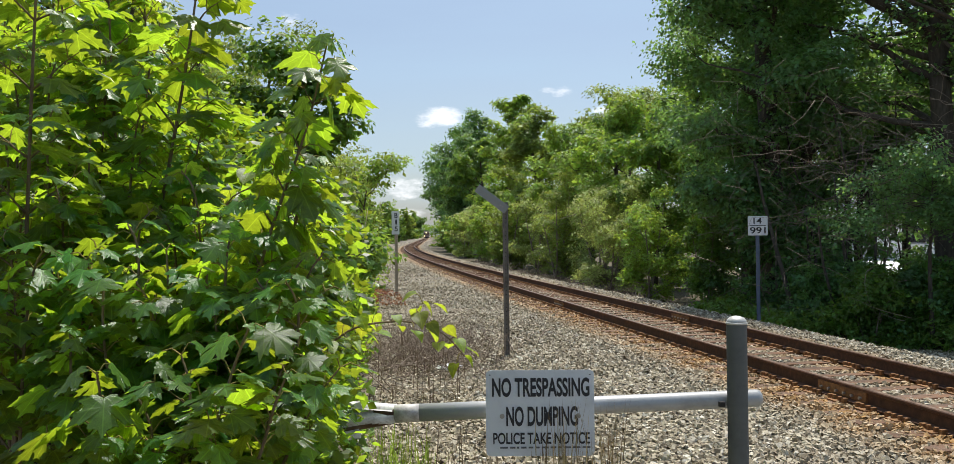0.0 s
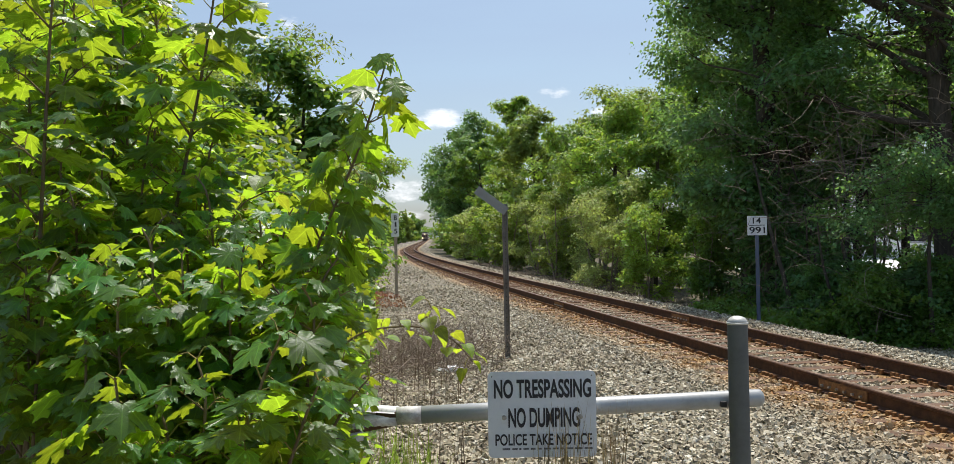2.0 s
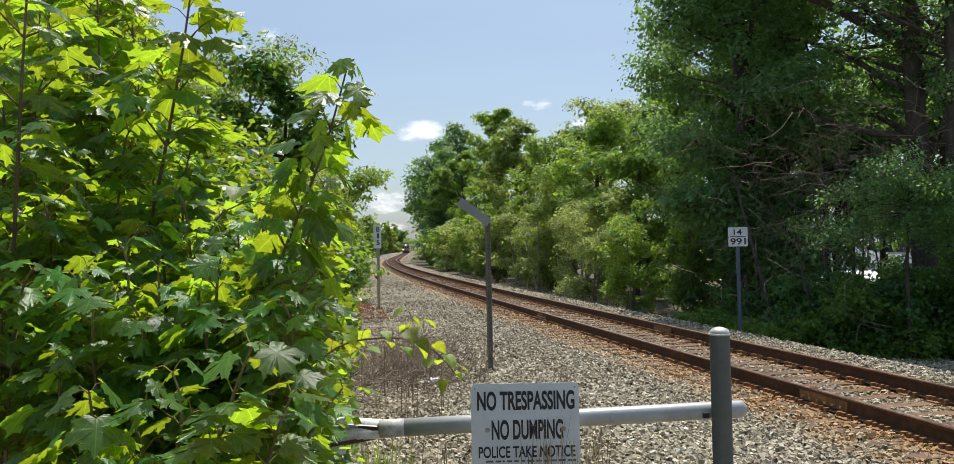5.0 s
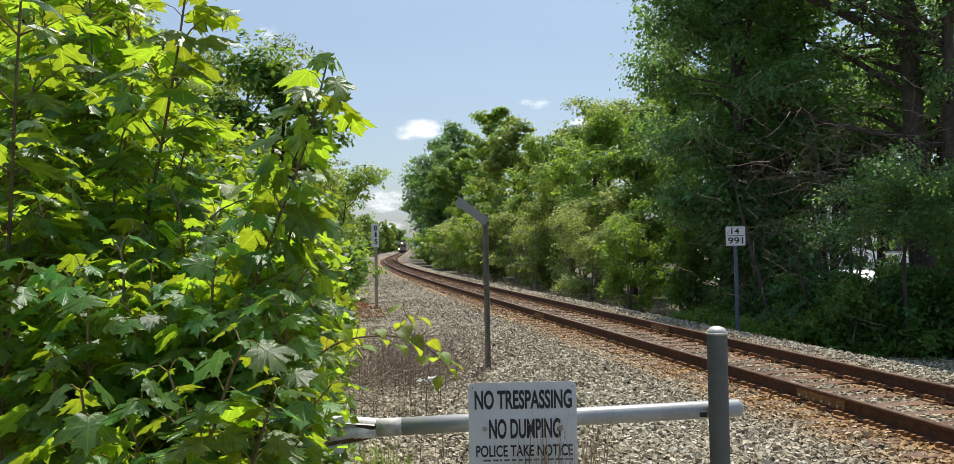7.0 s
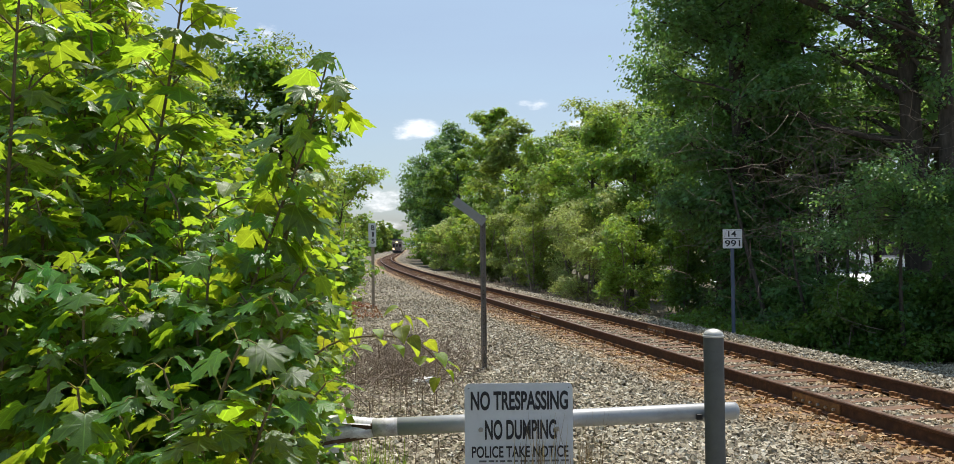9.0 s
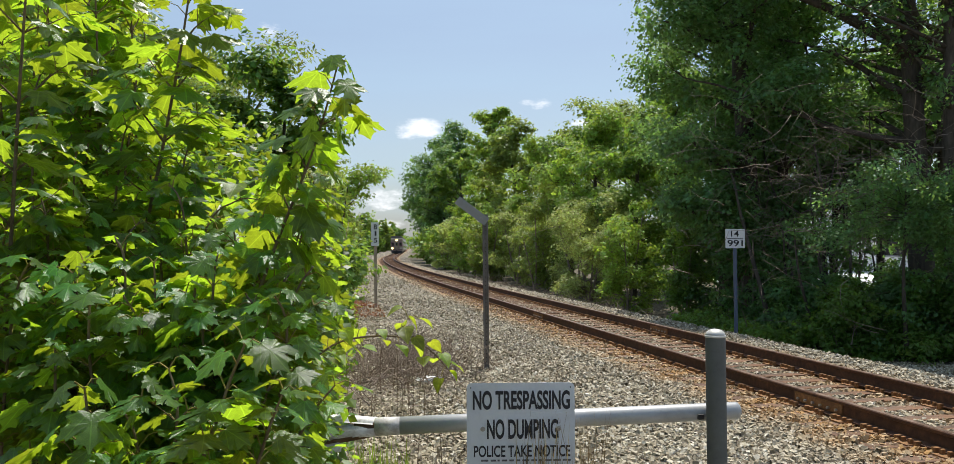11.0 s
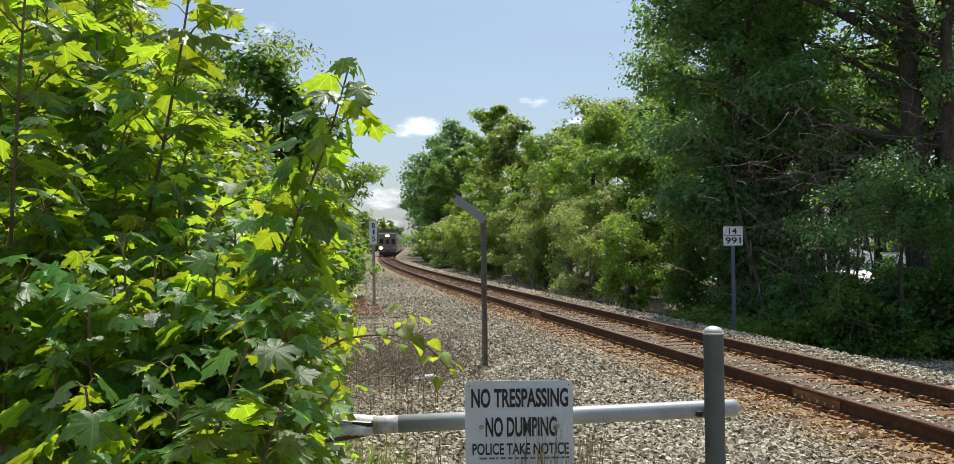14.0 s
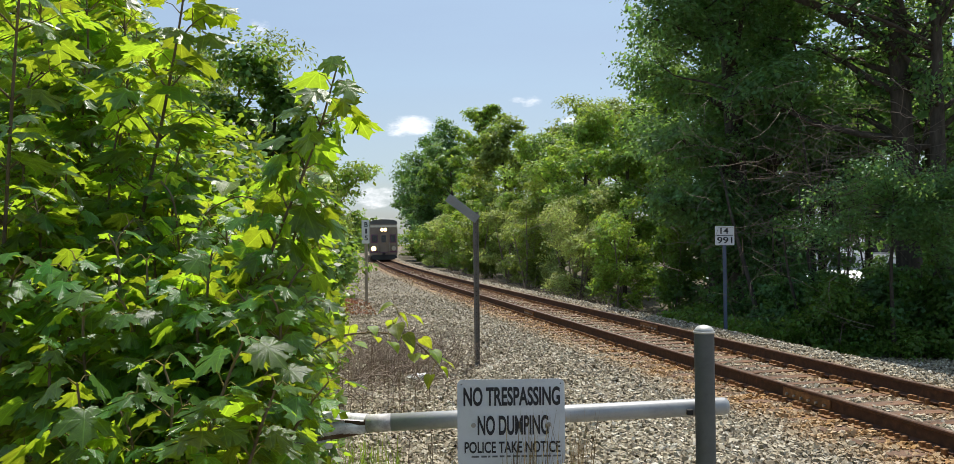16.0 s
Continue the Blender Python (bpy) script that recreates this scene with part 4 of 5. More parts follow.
def brush_heap():
    rs, g = random.Random(8), Geo()
    for i in range(620):
        cx, cy = rs.gauss(-0.85, 0.55), rs.gauss(12.6, 1.2)
        a = rs.uniform(0, 6.28)
        z = rs.uniform(-0.03, 0.12)
        grow(rs, g, (cx, cy, z), (math.cos(a), math.sin(a), rs.uniform(0.0, 1.2)), rs.uniform(0.3, 1.2), rs.uniform(0.003, 0.009), 6, 0.24, -0.02)
    for i in range(3):
        grow(rs, g, (-1.4 + 0.2 * i, 11.2 + 0.5 * i, 0.03), (1, rs.uniform(-0.7, 0.7), 0.10), rs.uniform(0.8, 1.4), 0.018, 6, 0.10)
    tagged(part("brush_heap", g.mesh("brush_heap", smooth=True), "twig"), "heap of dead grey-brown twigs and branches on the gravel", "brush heap", kind="stuff")
    # crumpled white litter beside it
    bm = bmesh.new()
    bmesh.ops.create_icosphere(bm, subdivisions=3, radius=0.1)
    for v in bm.verts:
        k = 1 + 0.5 * noise.noise(v.co * 22) + 0.3 * noise.noise(v.co * 55)
        v.co = Vector((v.co.x * 1.6 * k, v.co.y * 0.9 * k, v.co.z * 0.42 * k))
    me = bpy.data.meshes.new("litter")
    bm.to_mesh(me)
    bm.free()
    tagged(part("litter", me, "litter", at=pose(-0.42, 11.6, 0.02)), "crumpled white plastic litter lying by the twigs", "litter")


brush_heap()


# ---- barrier and signs ----
def build_barrier():
    root = empty("barrier_gate", pose(1.436, 4.60, 0), "grey steel pipe barrier on a capped post, torn rusty end", "barrier")
    g = Geo().tube([(0, 0, -0.3), (0, 0, 0.6), (0, 0, 1.355)], [0.056] * 3, 28, False)
    part("post", g.mesh("post", smooth=True), "shaded_post", root, "grey painted round steel post, darkened for its shaded side")
    g = Geo().tube([(0, 0, 1.353 + a) for a in (0, 0.006, 0.012)], [0.058, 0.060, 0.058], 28)
    part("collar", g.mesh("collar", smooth=True), "cap", root)
    g = Geo().tube([(0, 0, 1.364 + 0.036 * math.sin(a)) for a in [i * math.pi / 16 for i in range(9)]], [max(0.055 * math.cos(i * math.pi / 16), 0.004) for i in range(9)], 28)
    part("cap", g.mesh("cap", smooth=True), "cap", root, "domed pale zinc cap")
    a, b = Vector((-1.915, 0.11, 0.8566)), Vector((0.165, 0.09, 0.921))
    d = (b - a).normalized()
    rings = [a, a + d * 0.6, a + d * 1.2, b - d * 0.03, b - d * 0.012, b]
    bar = part("bar", Geo().tube(rings, [0.050, 0.050, 0.050, 0.050, 0.046, 0.028], 32).mesh("bar", smooth=True), "galv", root, "grey painted steel pipe bar")
    slot = Geo().box(-0.095, -0.062, 0.02, 0.06, 0.885, 0.915).mesh("slot", bevel=0.003)
    part("slot", slot, "under", bar)
    # bare worn stretch, then the torn end: a split white upper lip and a rusty lower half
    part("worn_band", Geo().tube([a - d * 0.012, a + d * 0.06, a + d * 0.13], [0.0514, 0.0512, 0.0506], 32).mesh("worn_band", smooth=True), "whitepipe", bar, "worn white band of old paint")
    rs = random.Random(2)

    def shell(a0, a1, x0, x1, drop0, drop1, r0, r1):
        g, nseg, nx = Geo(), 12, 14
        for layer in (0, 1):
            for i in range(nx + 1):
                u = i / nx
                for k in range(nseg + 1):
                    w = radians(a0 + (a1 - a0) * k / nseg)
                    r = r0 + (r1 - r0) * u - 0.007 * layer + rs.uniform(-0.0015, 0.0015)
                    cut = (0.02 + 0.03 * noise.noise((k * 0.9, a0, 1.0))) * (u if u > 0.5 else 0)
                    g.v.append(Vector((x0 + (x1 - x0) * (u - cut), a.y + 0.01 + r * math.cos(w), a.z + drop0 + (drop1 - drop0) * u + r * math.sin(w))))
        row = nseg + 1
        size = (nx + 1) * row
        for i in range(nx):
            for k in range(nseg):
                q = i * row + k
                g.f += [(q, q + 1, q + row + 1, q + row), (size + q, size + q + row, size + q + row + 1, size + q + 1)]
            for k in (0, nseg):
                q = i * row + k
                g.f.append((q, q + row, size + q + row, size + q))
        for i in (0, nx):
            for k in range(nseg):
                q = i * row + k
                g.f.append((q, size + q, size + q + 1, q + 1))
        return g.mesh("torn_lip", smooth=True)
    part("torn_lip", shell(20, 160, a.x + 0.0, a.x - 0.31, 0.0, 0.03, 0.052, 0.046), "whitepipe", bar, "torn white-painted pipe lip")
    part("torn_lip", shell(200, 350, a.x + 0.02, a.x - 0.42, 0.0, -0.075, 0.052, 0.05), "barrust", bar, "rusty torn lower half of the pipe")
    part("torn_core", Geo().tube([a + d * 0.01, a - d * 0.05, a - d * 0.13], [0.046, 0.044, 0.030], 24).mesh("torn_core", smooth=True), "barrust", bar, "dark rust inside the tear")
    stub = [Vector((a.x - 0.01, a.y - 0.006, a.z - 0.012)), Vector((a.x - 0.35, a.y, a.z - 0.045)), Vector((a.x - 0.9, a.y + 0.03, a.z - 0.11))]
    part("stub", Geo().tube(stub, [0.041, 0.041, 0.041], 24).mesh("stub", smooth=True), "whitepipe", bar, "inner pipe with peeling white paint")
    low = [Vector((a.x - 0.21, a.y - 0.01, a.z - 0.105)), Vector((a.x - 0.35, a.y, a.z - 0.125)), Vector((a.x - 0.85, a.y + 0.02, a.z - 0.20))]
    part("lower_pipe", Geo().tube(low, [0.030, 0.034, 0.034], 24).mesh("lower_pipe", smooth=True), "whitepipe", bar, "bent lower pipe with stained white paint")


build_barrier()


def lettering(parent, body, x, z, w, h, bold=0.0, mat="ink", y=-0.0035):
    return part("lettering", text_mesh(body, w, h, 0.0015, bold), mat, parent, at=pose(x, y, z))


def build_sign():
    root = empty("warning_sign", pose(0.333, 4.605, 0.872, -1.5, 0.35, 0), "weathered white metal warning sign bolted to the pipe barrier", "sign")
    face = part("face", plate_mesh("face", 0.606, 0.478, 0.003, 0.028), "sign", root)
    lettering(face, "NO TRESPASSING", 0.004, 0.143, 0.545, 0.106, 0.03)
    lettering(face, "NO DUMPING", 0.010, -0.018, 0.40, 0.110, 0.03)
    lettering(face, "POLICE TAKE NOTICE", 0.006, -0.140, 0.54, 0.064, 0.02)
    rs = random.Random(6)
    x = -0.225
    while x < 0.235:
        w = rs.uniform(0.012, 0.05)
        part("small_print", Geo().box(x, x + w, -0.0045, -0.003, -0.196, -0.186).mesh("small_print"), "fadedink", face)
        x += w + rs.uniform(0.006, 0.014)
    for sx in (-0.213, 0.213):
        g = Geo().tube([(sx, -0.002, -0.017), (sx, -0.006, -0.017)], [0.014, 0.013], 16).tube([(sx, -0.006, -0.017), (sx, -0.013, -0.017)], [0.008, 0.007], 6)
        part("bolt", g.mesh("bolt"), "zinc", root)
    for sx in (-0.28, 0.28):
        g = Geo().tube([(sx, -0.0015, 0.212), (sx, -0.0022, 0.212)], [0.004, 0.004], 10)
        part("rivet", g.mesh("rivet"), "under", root)
    for sx in (-0.213, 0.213):
        part("clamp", Geo().box(sx - 0.015, sx + 0.015, 0.0, 0.05, -0.05, 0.02).mesh("clamp", bevel=0.002), "zinc", root)


build_sign()


def build_pole():
    root = empty("channel_post", pose(0.437, 12.86, -0.03), "rust-marked steel channel post with a slanting grey board on top", "post")
    g = Geo()
    prof = [(-0.044, 0.0), (-0.030, 0.0), (-0.024, 0.03), (0.024, 0.03), (0.030, 0.0), (0.044, 0.0), (0.044, 0.005), (0.033, 0.006), (0.027, 0.036), (-0.027, 0.036), (-0.033, 0.006), (-0.044, 0.005)]
    n = len(prof)
    for z in (-0.4, 0.8, 1.6, 2.40):
        g.v += [Vector((x, y, z)) for x, y in prof]
    for j in range(3):
        g.f += [(j * n + i, j * n + (i + 1) % n, (j + 1) * n + (i + 1) % n, (j + 1) * n + i) for i in range(n)]
    g.f += [tuple(range(3 * n, 4 * n)), tuple(range(n))[::-1]]
    post = part("post", g.mesh("post"), "channel", root)
    holes = Geo()
    for k in range(34):
        z = 0.1 + k * 0.066
        holes.tube([(0, 0.0285, z), (0, 0.0297, z)], [0.007, 0.007], 8)
    part("holes", holes.mesh("holes"), "under", post)["kind"] = "stuff"
    m = pose(-0.205, -0.01, 2.455, 0, 37.5, 0)
    part("board", plate_mesh("board", 0.58, 0.135, 0.012, 0.006), "board", root, "slanting grey board seen from behind", at=m)
    for sx in (0.17, 0.21):
        part("bolt", Geo().tube([(sx, -0.018, 0.0), (sx, -0.004, 0.0)], [0.010, 0.010], 8).mesh("bolt"), "zinc", root, at=m)


build_pole()


def build_markers():
    root = empty("marker_post", pose(-2.49, 25.3, -0.04), "weathered marker post with a tall white lettered plate", "marker post")
    part("post", Geo().box(-0.045, 0.045, 0, 0.08, -0.4, 2.60).mesh("post", bevel=0.006), "post", root)
    face = part("face", plate_mesh("face", 0.235, 0.72, 0.004, 0.02), "signsmall", root, at=pose(-0.01, -0.006, 2.31))
    for ch, z in (("B", 0.22), ("1", 0.02), ("5", -0.19)):
        lettering(face, ch, 0.02, z, 0.10 if ch != "1" else 0.055, 0.15, 0.02)
    x, y, _ = 6.456, 19.0, 0
    z = ground_z(x - track_x(y))
    root = empty("mile_marker", pose(x, y, z), "square white mile marker plate on a blue-grey post", "marker post")
    part("post", Geo().box(-0.038, 0.038, 0, 0.05, -0.4, 2.80 - z - 0.62).mesh("post", bevel=0.006), "bluepost", root)
    face = part("face", plate_mesh("face", 0.455, 0.445, 0.004, 0.012), "signsmall", root, at=pose(0, -0.006, 1.985 - z))
    lettering(face, "14", -0.005, 0.115, 0.19, 0.135, 0.015)
    lettering(face, "991", 0.0, -0.105, 0.36, 0.15, 0.015)
    part("divider", Geo().box(-0.19, 0.19, -0.0045, -0.002, -0.001, 0.014).mesh("divider"), "ink", face)


build_markers()


def build_lot():
    g = Geo()
    g.v = [Vector(p) for p in ((14, 37, -0.70), (40, 34, -0.70), (44, 61, -0.70), (18, 62, -0.70), (14, 37, -0.5), (40, 34, -0.5), (44, 61, -0.5), (18, 62, -0.5))]
    g.f = [(3, 2, 1, 0), (4, 5, 6, 7), (0, 1, 5, 4), (1, 2, 6, 5), (2, 3, 7, 6), (3, 0, 4, 7)]
    tagged(part("pavement", g.mesh("pavement"), "wall"), "sunlit pale concrete yard beyond the trees", "pavement", kind="structure")


build_lot()


def build_warehouse():
    root = empty("warehouse", pose(34, 62, -0.6, 0, 0, -24), "low pale building half hidden behind the trees", "building")
    part("wall", Geo().box(-14, 14, 0, 9, 0, 4.2).mesh("wall", bevel=0.02), "wall", root)
    part("roof", Geo().box(-14.3, 14.3, -0.3, 9.3, 4.2, 4.6).mesh("roof", bevel=0.03), "roofsheet", root)
    for i in range(5):
        w = part("window", Geo().box(-11.5 + i * 5, -9.5 + i * 5, -0.03, 0.05, 1.4, 2.8).mesh("window"), "glass", root)
        part("frame", Geo().box(-11.6 + i * 5, -9.4 + i * 5, -0.06, 0.02, 1.28, 1.4).mesh("frame"), "roofsheet", w)


build_warehouse()


# ---- train ----
def build_car(cab):
    label = "grey two-level cab car with glowing headlights, leading the train" if cab else "grey two-level passenger coach with dark window bands"
    root = empty("cab_car" if cab else "coach", pose(0, 0, 0), label, "train car", "cars of the train")
    w, L, z0, z1 = 1.52, 25.6, 0.62, 4.1
    sect = [(-1.40, z0), (1.40, z0), (w, 0.95), (w, 3.55), (1.44, z1), (-1.44, z1), (-w, 3.55), (-w, 0.95)]
    g = Geo()
    ys = (0.0, 0.35, L - 0.35, L)
    for y in ys:
        s = 0.97 if y in (0.0, L) else 1.0
        g.v += [Vector((x * s, y, z)) for x, z in sect]
    n = len(sect)
    for j in range(3):
        g.f += [(j * n + i, j * n + (i + 1) % n, (j + 1) * n + (i + 1) % n, (j + 1) * n + i) for i in range(n)]
    g.f += [tuple(range(n)), tuple(range(3 * n, 4 * n))[::-1]]
    part("body", g.mesh("body"), "nose" if cab else "steel", root)
    g = Geo()
    arc = [(1.50 * math.cos(a), 4.1 + 0.50 * max(math.sin(a), 0.0) ** 0.5) for a in [math.pi * k / 12 for k in range(13)]]
    for y in (0.12, L - 0.12):
        g.v += [Vector((x, y, z)) for x, z in arc]
    m = len(arc)
    g.f = [(i, i + 1, m + i + 1, m + i) for i in range(m - 1)] + [tuple(range(m))[::-1], tuple(range(m, 2 * m)), (0, m, 2 * m - 1, m - 1)]
    part("roof", g.mesh("roof"), "roof", root)
    for sx in (-1, 1):
        for zc, hh in ((3.05, 0.34), (1.72, 0.34)):
            part("window_band", Geo().box(min(sx * w, sx * (w + 0.012)), max(sx * w, sx * (w + 0.012)), 2.4, L - 2.4, zc - hh, zc + hh).mesh("window_band"), "glass", root)
        part("stripe", Geo().box(min(sx * w, sx * (w + 0.01)), max(sx * w, sx * (w + 0.01)), 0.6, L - 0.6, 2.28, 2.46).mesh("stripe"), "purple", root)
    for yb in (3.6, L - 3.6):
        b = part("bogie", Geo().box(-1.2, 1.2, yb - 1.7, yb + 1.7, 0.48, 0.86).mesh("bogie", bevel=0.05), "under", root)
        for dy in (-1.25, 1.25):
            for sx in (-0.75, 0.75):
                wh = Geo().tube([(sx - 0.07, yb + dy, 0.61), (sx + 0.07, yb + dy, 0.61)], [0.44, 0.44], 20).mesh("wheel", smooth=False)
                part("wheel", wh, "under", b)
    part("underframe", Geo().box(-1.3, 1.3, 0.3, L - 0.3, 0.42, 0.63).mesh("underframe"), "under", root)
    if cab:
        # pale strip stands in for the sky showing under the roof visor
        part("cream_band", Geo().box(-1.42, 1.42, -0.03, 0.0, 3.72, 3.94).mesh("cream_band", bevel=0.008), "cream", root, "pale strip painted as sky glimpsed under the roof")
        door = part("end_door", Geo().box(-0.42, 0.42, -0.05, 0.0, 1.05, 3.15).mesh("end_door", bevel=0.015), "nose", root)
        part("door_window", Geo().box(-0.24, 0.24, -0.065, -0.045, 2.1, 2.85).mesh("door_window", bevel=0.008), "glass", door)
        for sx in (-1, 1):
            part("pillar", Geo().box(sx * 0.55 - 0.05, sx * 0.55 + 0.05, -0.10, 0.0, 0.9, 3.5).mesh("pillar", bevel=0.02), "nose", root)
            win = part("window", Geo().box(sx * 1.0 - 0.34, sx * 1.0 + 0.34, -0.04, 0.0, 2.05, 2.95).mesh("window", bevel=0.01), "purple", root, "dark cab window in a maroon surround")
            part("pane", Geo().box(sx * 1.0 - 0.26, sx * 1.0 + 0.26, -0.055, -0.035, 2.14, 2.86).mesh("pane"), "glass", win)
            can = part("ditch_light", Geo().tube([(sx * 1.08, 0.0, 1.42), (sx * 1.08, -0.09, 1.42)], [0.31, 0.30], 20).mesh("ditch_light"), "under", root)
            part("lens", Geo().tube([(sx * 1.08, -0.088, 1.42), (sx * 1.08, -0.11, 1.42)], [0.27, 0.23], 20).mesh("lens"), "lamp" if sx < 0 else "dimlamp", can, "glowing warm white lamp" if sx < 0 else "dimmed lamp")
            part("step", Geo().box(sx * 1.15 - 0.25, sx * 1.15 + 0.25, -0.12, 0.1, 0.35, 0.62).mesh("step", bevel=0.01), "under", root)
            part("handrail", Geo().tube([(sx * 0.62, -0.12, 1.1), (sx * 0.62, -0.16, 1.2), (sx * 0.62, -0.16, 2.0), (sx * 0.62, -0.12, 2.1)], [0.018] * 4, 6).mesh("handrail"), "zinc", root)
        box = part("headlight", Geo().box(-0.40, 0.40, -0.10, 0.0, 3.28, 3.64).mesh("headlight", bevel=0.02), "under", root)
        for sx in (-0.17, 0.17):
            part("lens", Geo().tube([(sx, -0.098, 3.46), (sx, -0.12, 3.46)], [0.19, 0.17], 18).mesh("lens"), "lamp", box, "glowing warm white lamp")
        part("red_band", Geo().box(-1.45, 1.45, -0.02, 0.0, 0.98, 1.16).mesh("red_band"), "purple", root)
        g = Geo()
        g.v = [Vector(p) for p in ((-1.3, -0.05, 0.75), (1.3, -0.05, 0.75), (1.3, 0.25, 0.75), (-1.3, 0.25, 0.75), (-1.2, -0.35, 0.22), (1.2, -0.35, 0.22), (1.2, 0.1, 0.22), (-1.2, 0.1, 0.22))]
        g.f = [(0, 1, 2, 3), (7, 6, 5, 4), (0, 4, 5, 1), (1, 5, 6, 2), (2, 6, 7, 3), (3, 7, 4, 0)]
        part("pilot", g.mesh("pilot", bevel=0.02), "under", root, "black pilot plate over the rails")
        part("coupler", Geo().box(-0.16, 0.16, -0.65, 0.0, 0.72, 0.98).mesh("coupler", bevel=0.03), "under", root)
    return root


CARS = [build_car(True)]
coach = build_car(False)
CARS += [coach] + [copy_thing(coach, pose(0, 0, 0)) for _ in range(3)]


def along(y, back):
    """The y of a point of the line that lies so many metres farther along it than y."""
    left = back
    while left > 1e-6:
        step = min(left, 4.0)
        y += step * math.cos(track_heading(y))
        left -= step
    return y


# ---- young maples and vines by the camera ----
MAPLE = [lobed_leaf(i) for i in range(7)]
HEART = [heart_leaf(i) for i in range(5)]


def sapling(name, path, r0, size, seed, label, shapes, mat, node=0.115, reach=0.42, first=0.25, every=2, cap=250, side=1.0, fan=1.0, hang=(0.0, 0.75)):
    """A stem through the points of path with opposite side shoots and long-stalked leaves; the root stands at the path's first point."""
    rs = random.Random(seed)
    base = Vector(path[0])
    root = empty(name, Matrix.Translation(base), label, "sapling")
    pts = [Vector(p) - base for p in path]
    fine = []
    for i in range(len(pts) - 1):
        a, b = pts[i], pts[i + 1]
        p0, p3 = pts[max(i - 1, 0)], pts[min(i + 2, len(pts) - 1)]
        for k in range(6):
            u = k / 6
            fine.append(0.5 * (2 * a + (b - p0) * u + (2 * p0 - 5 * a + 4 * b - p3) * u * u + (3 * a - p0 - 3 * b + p3) * u ** 3))
    fine.append(pts[-1])
    n = len(fine)
    wood, stalks, spots = Geo(), Geo(), []
    wood.tube(fine, [0.7 * r0 * (1 - 0.85 * i / (n - 1)) + 0.0015 for i in range(n)], 8)

    def pair(p, t, turn, k):
        a = t.orthogonal().normalized()
        a.rotate(Matrix.Rotation(turn, 3, t))
        for s in (1, -1):
            out = (a * s + t * 0.45 + Vector((0, 0, 0.1))).normalized()
            ln = k * rs.uniform(0.45, 0.9)
            end = p + out * ln
            stalks.tube([p, p + out * ln * 0.5 + Vector((0, 0, 0.012)), end], [0.0022, 0.0017, 0.0014], 4, False)
            spots.append((end, out, k))

    def run(line, start, gap, k):
        dist, turn, acc = 0.0, rs.uniform(0, 3), gap * rs.random()
        total = sum((line[i + 1] - line[i]).length for i in range(len(line) - 1))
        nodes = []
        for i in range(len(line) - 1):
            a, b = line[i], line[i + 1]
            ln = (b - a).length
            while acc < dist + ln:
                if acc > start * total:
                    p = a.lerp(b, (acc - dist) / ln)
                    nodes.append((p, (b - a).normalized(), acc / total, turn))
                acc += gap * rs.uniform(0.75, 1.25)
                turn += math.pi / 2 + rs.gauss(0, 0.15)
            dist += ln
        return nodes
    for i, (p, t, u, turn) in enumerate(run(fine, first, node, size)):
        pair(p, t, turn, size * rs.uniform(0.75, 1.1) * (1.05 - 0.22 * u))
        if i % every == 0 and u < 0.93:
            a = t.orthogonal().normalized()
            a.rotate(Matrix.Rotation(turn + 0.8, 3, t))
            for s in (1, -1):
                if rs.random() < 0.9 * side:
                    d = (a * s * fan + t * 0.7 + Vector((0, 0, 0.15))).normalized()
                    shoot = grow(rs, wood, p, d, reach * rs.uniform(0.5, 1.1) * (1.15 - 0.7 * u), r0 * 0.3, 5, 0.09, 0.02)
                    for q, t2, u2, turn2 in run(shoot, 0.25, node * 0.85, size):
                        pair(q, t2, turn2, size * rs.uniform(0.6, 1.0) * (1.05 - 0.3 * u2))
                    spots.append((shoot[-1], (shoot[-1] - shoot[-2]).normalized(), size * 0.7))
    spots.append((fine[-1], (fine[-1] - fine[-2]).normalized(), size * 0.5))
    part("stem", wood.mesh("stem", smooth=True), "stem", root, "slender brown woody stem")
    part("stalk", stalks.mesh("stalk", smooth=True), "petiole", root)["kind"] = "stuff"
    if len(spots) > cap:
        spots = spots[-6:] + rs.sample(spots[:-6], cap - 6)
    for p, out, k in spots:
        flat = Vector((out.x, out.y, 0))
        flat = flat.normalized() if flat.length > 0.2 else Vector((rs.uniform(-1, 1), rs.uniform(-1, 1), 0)).normalized()
        ydir = (flat + Vector((rs.gauss(0, 0.25), rs.gauss(0, 0.25), -rs.uniform(*hang)))).normalized()
        nor = Vector((rs.gauss(0, 0.28), rs.gauss(0, 0.28), 1))
        xdir = ydir.cross(nor).normalized()
        zdir = xdir.cross(ydir)
        m = Matrix((xdir, ydir, zdir)).transposed().to_4x4()
        part("leaf", rs.choice(shapes), mat, root, at=Matrix.Translation(p) @ m @ Matrix.Scale(k * rs.uniform(0.75, 1.2), 4))
    return root


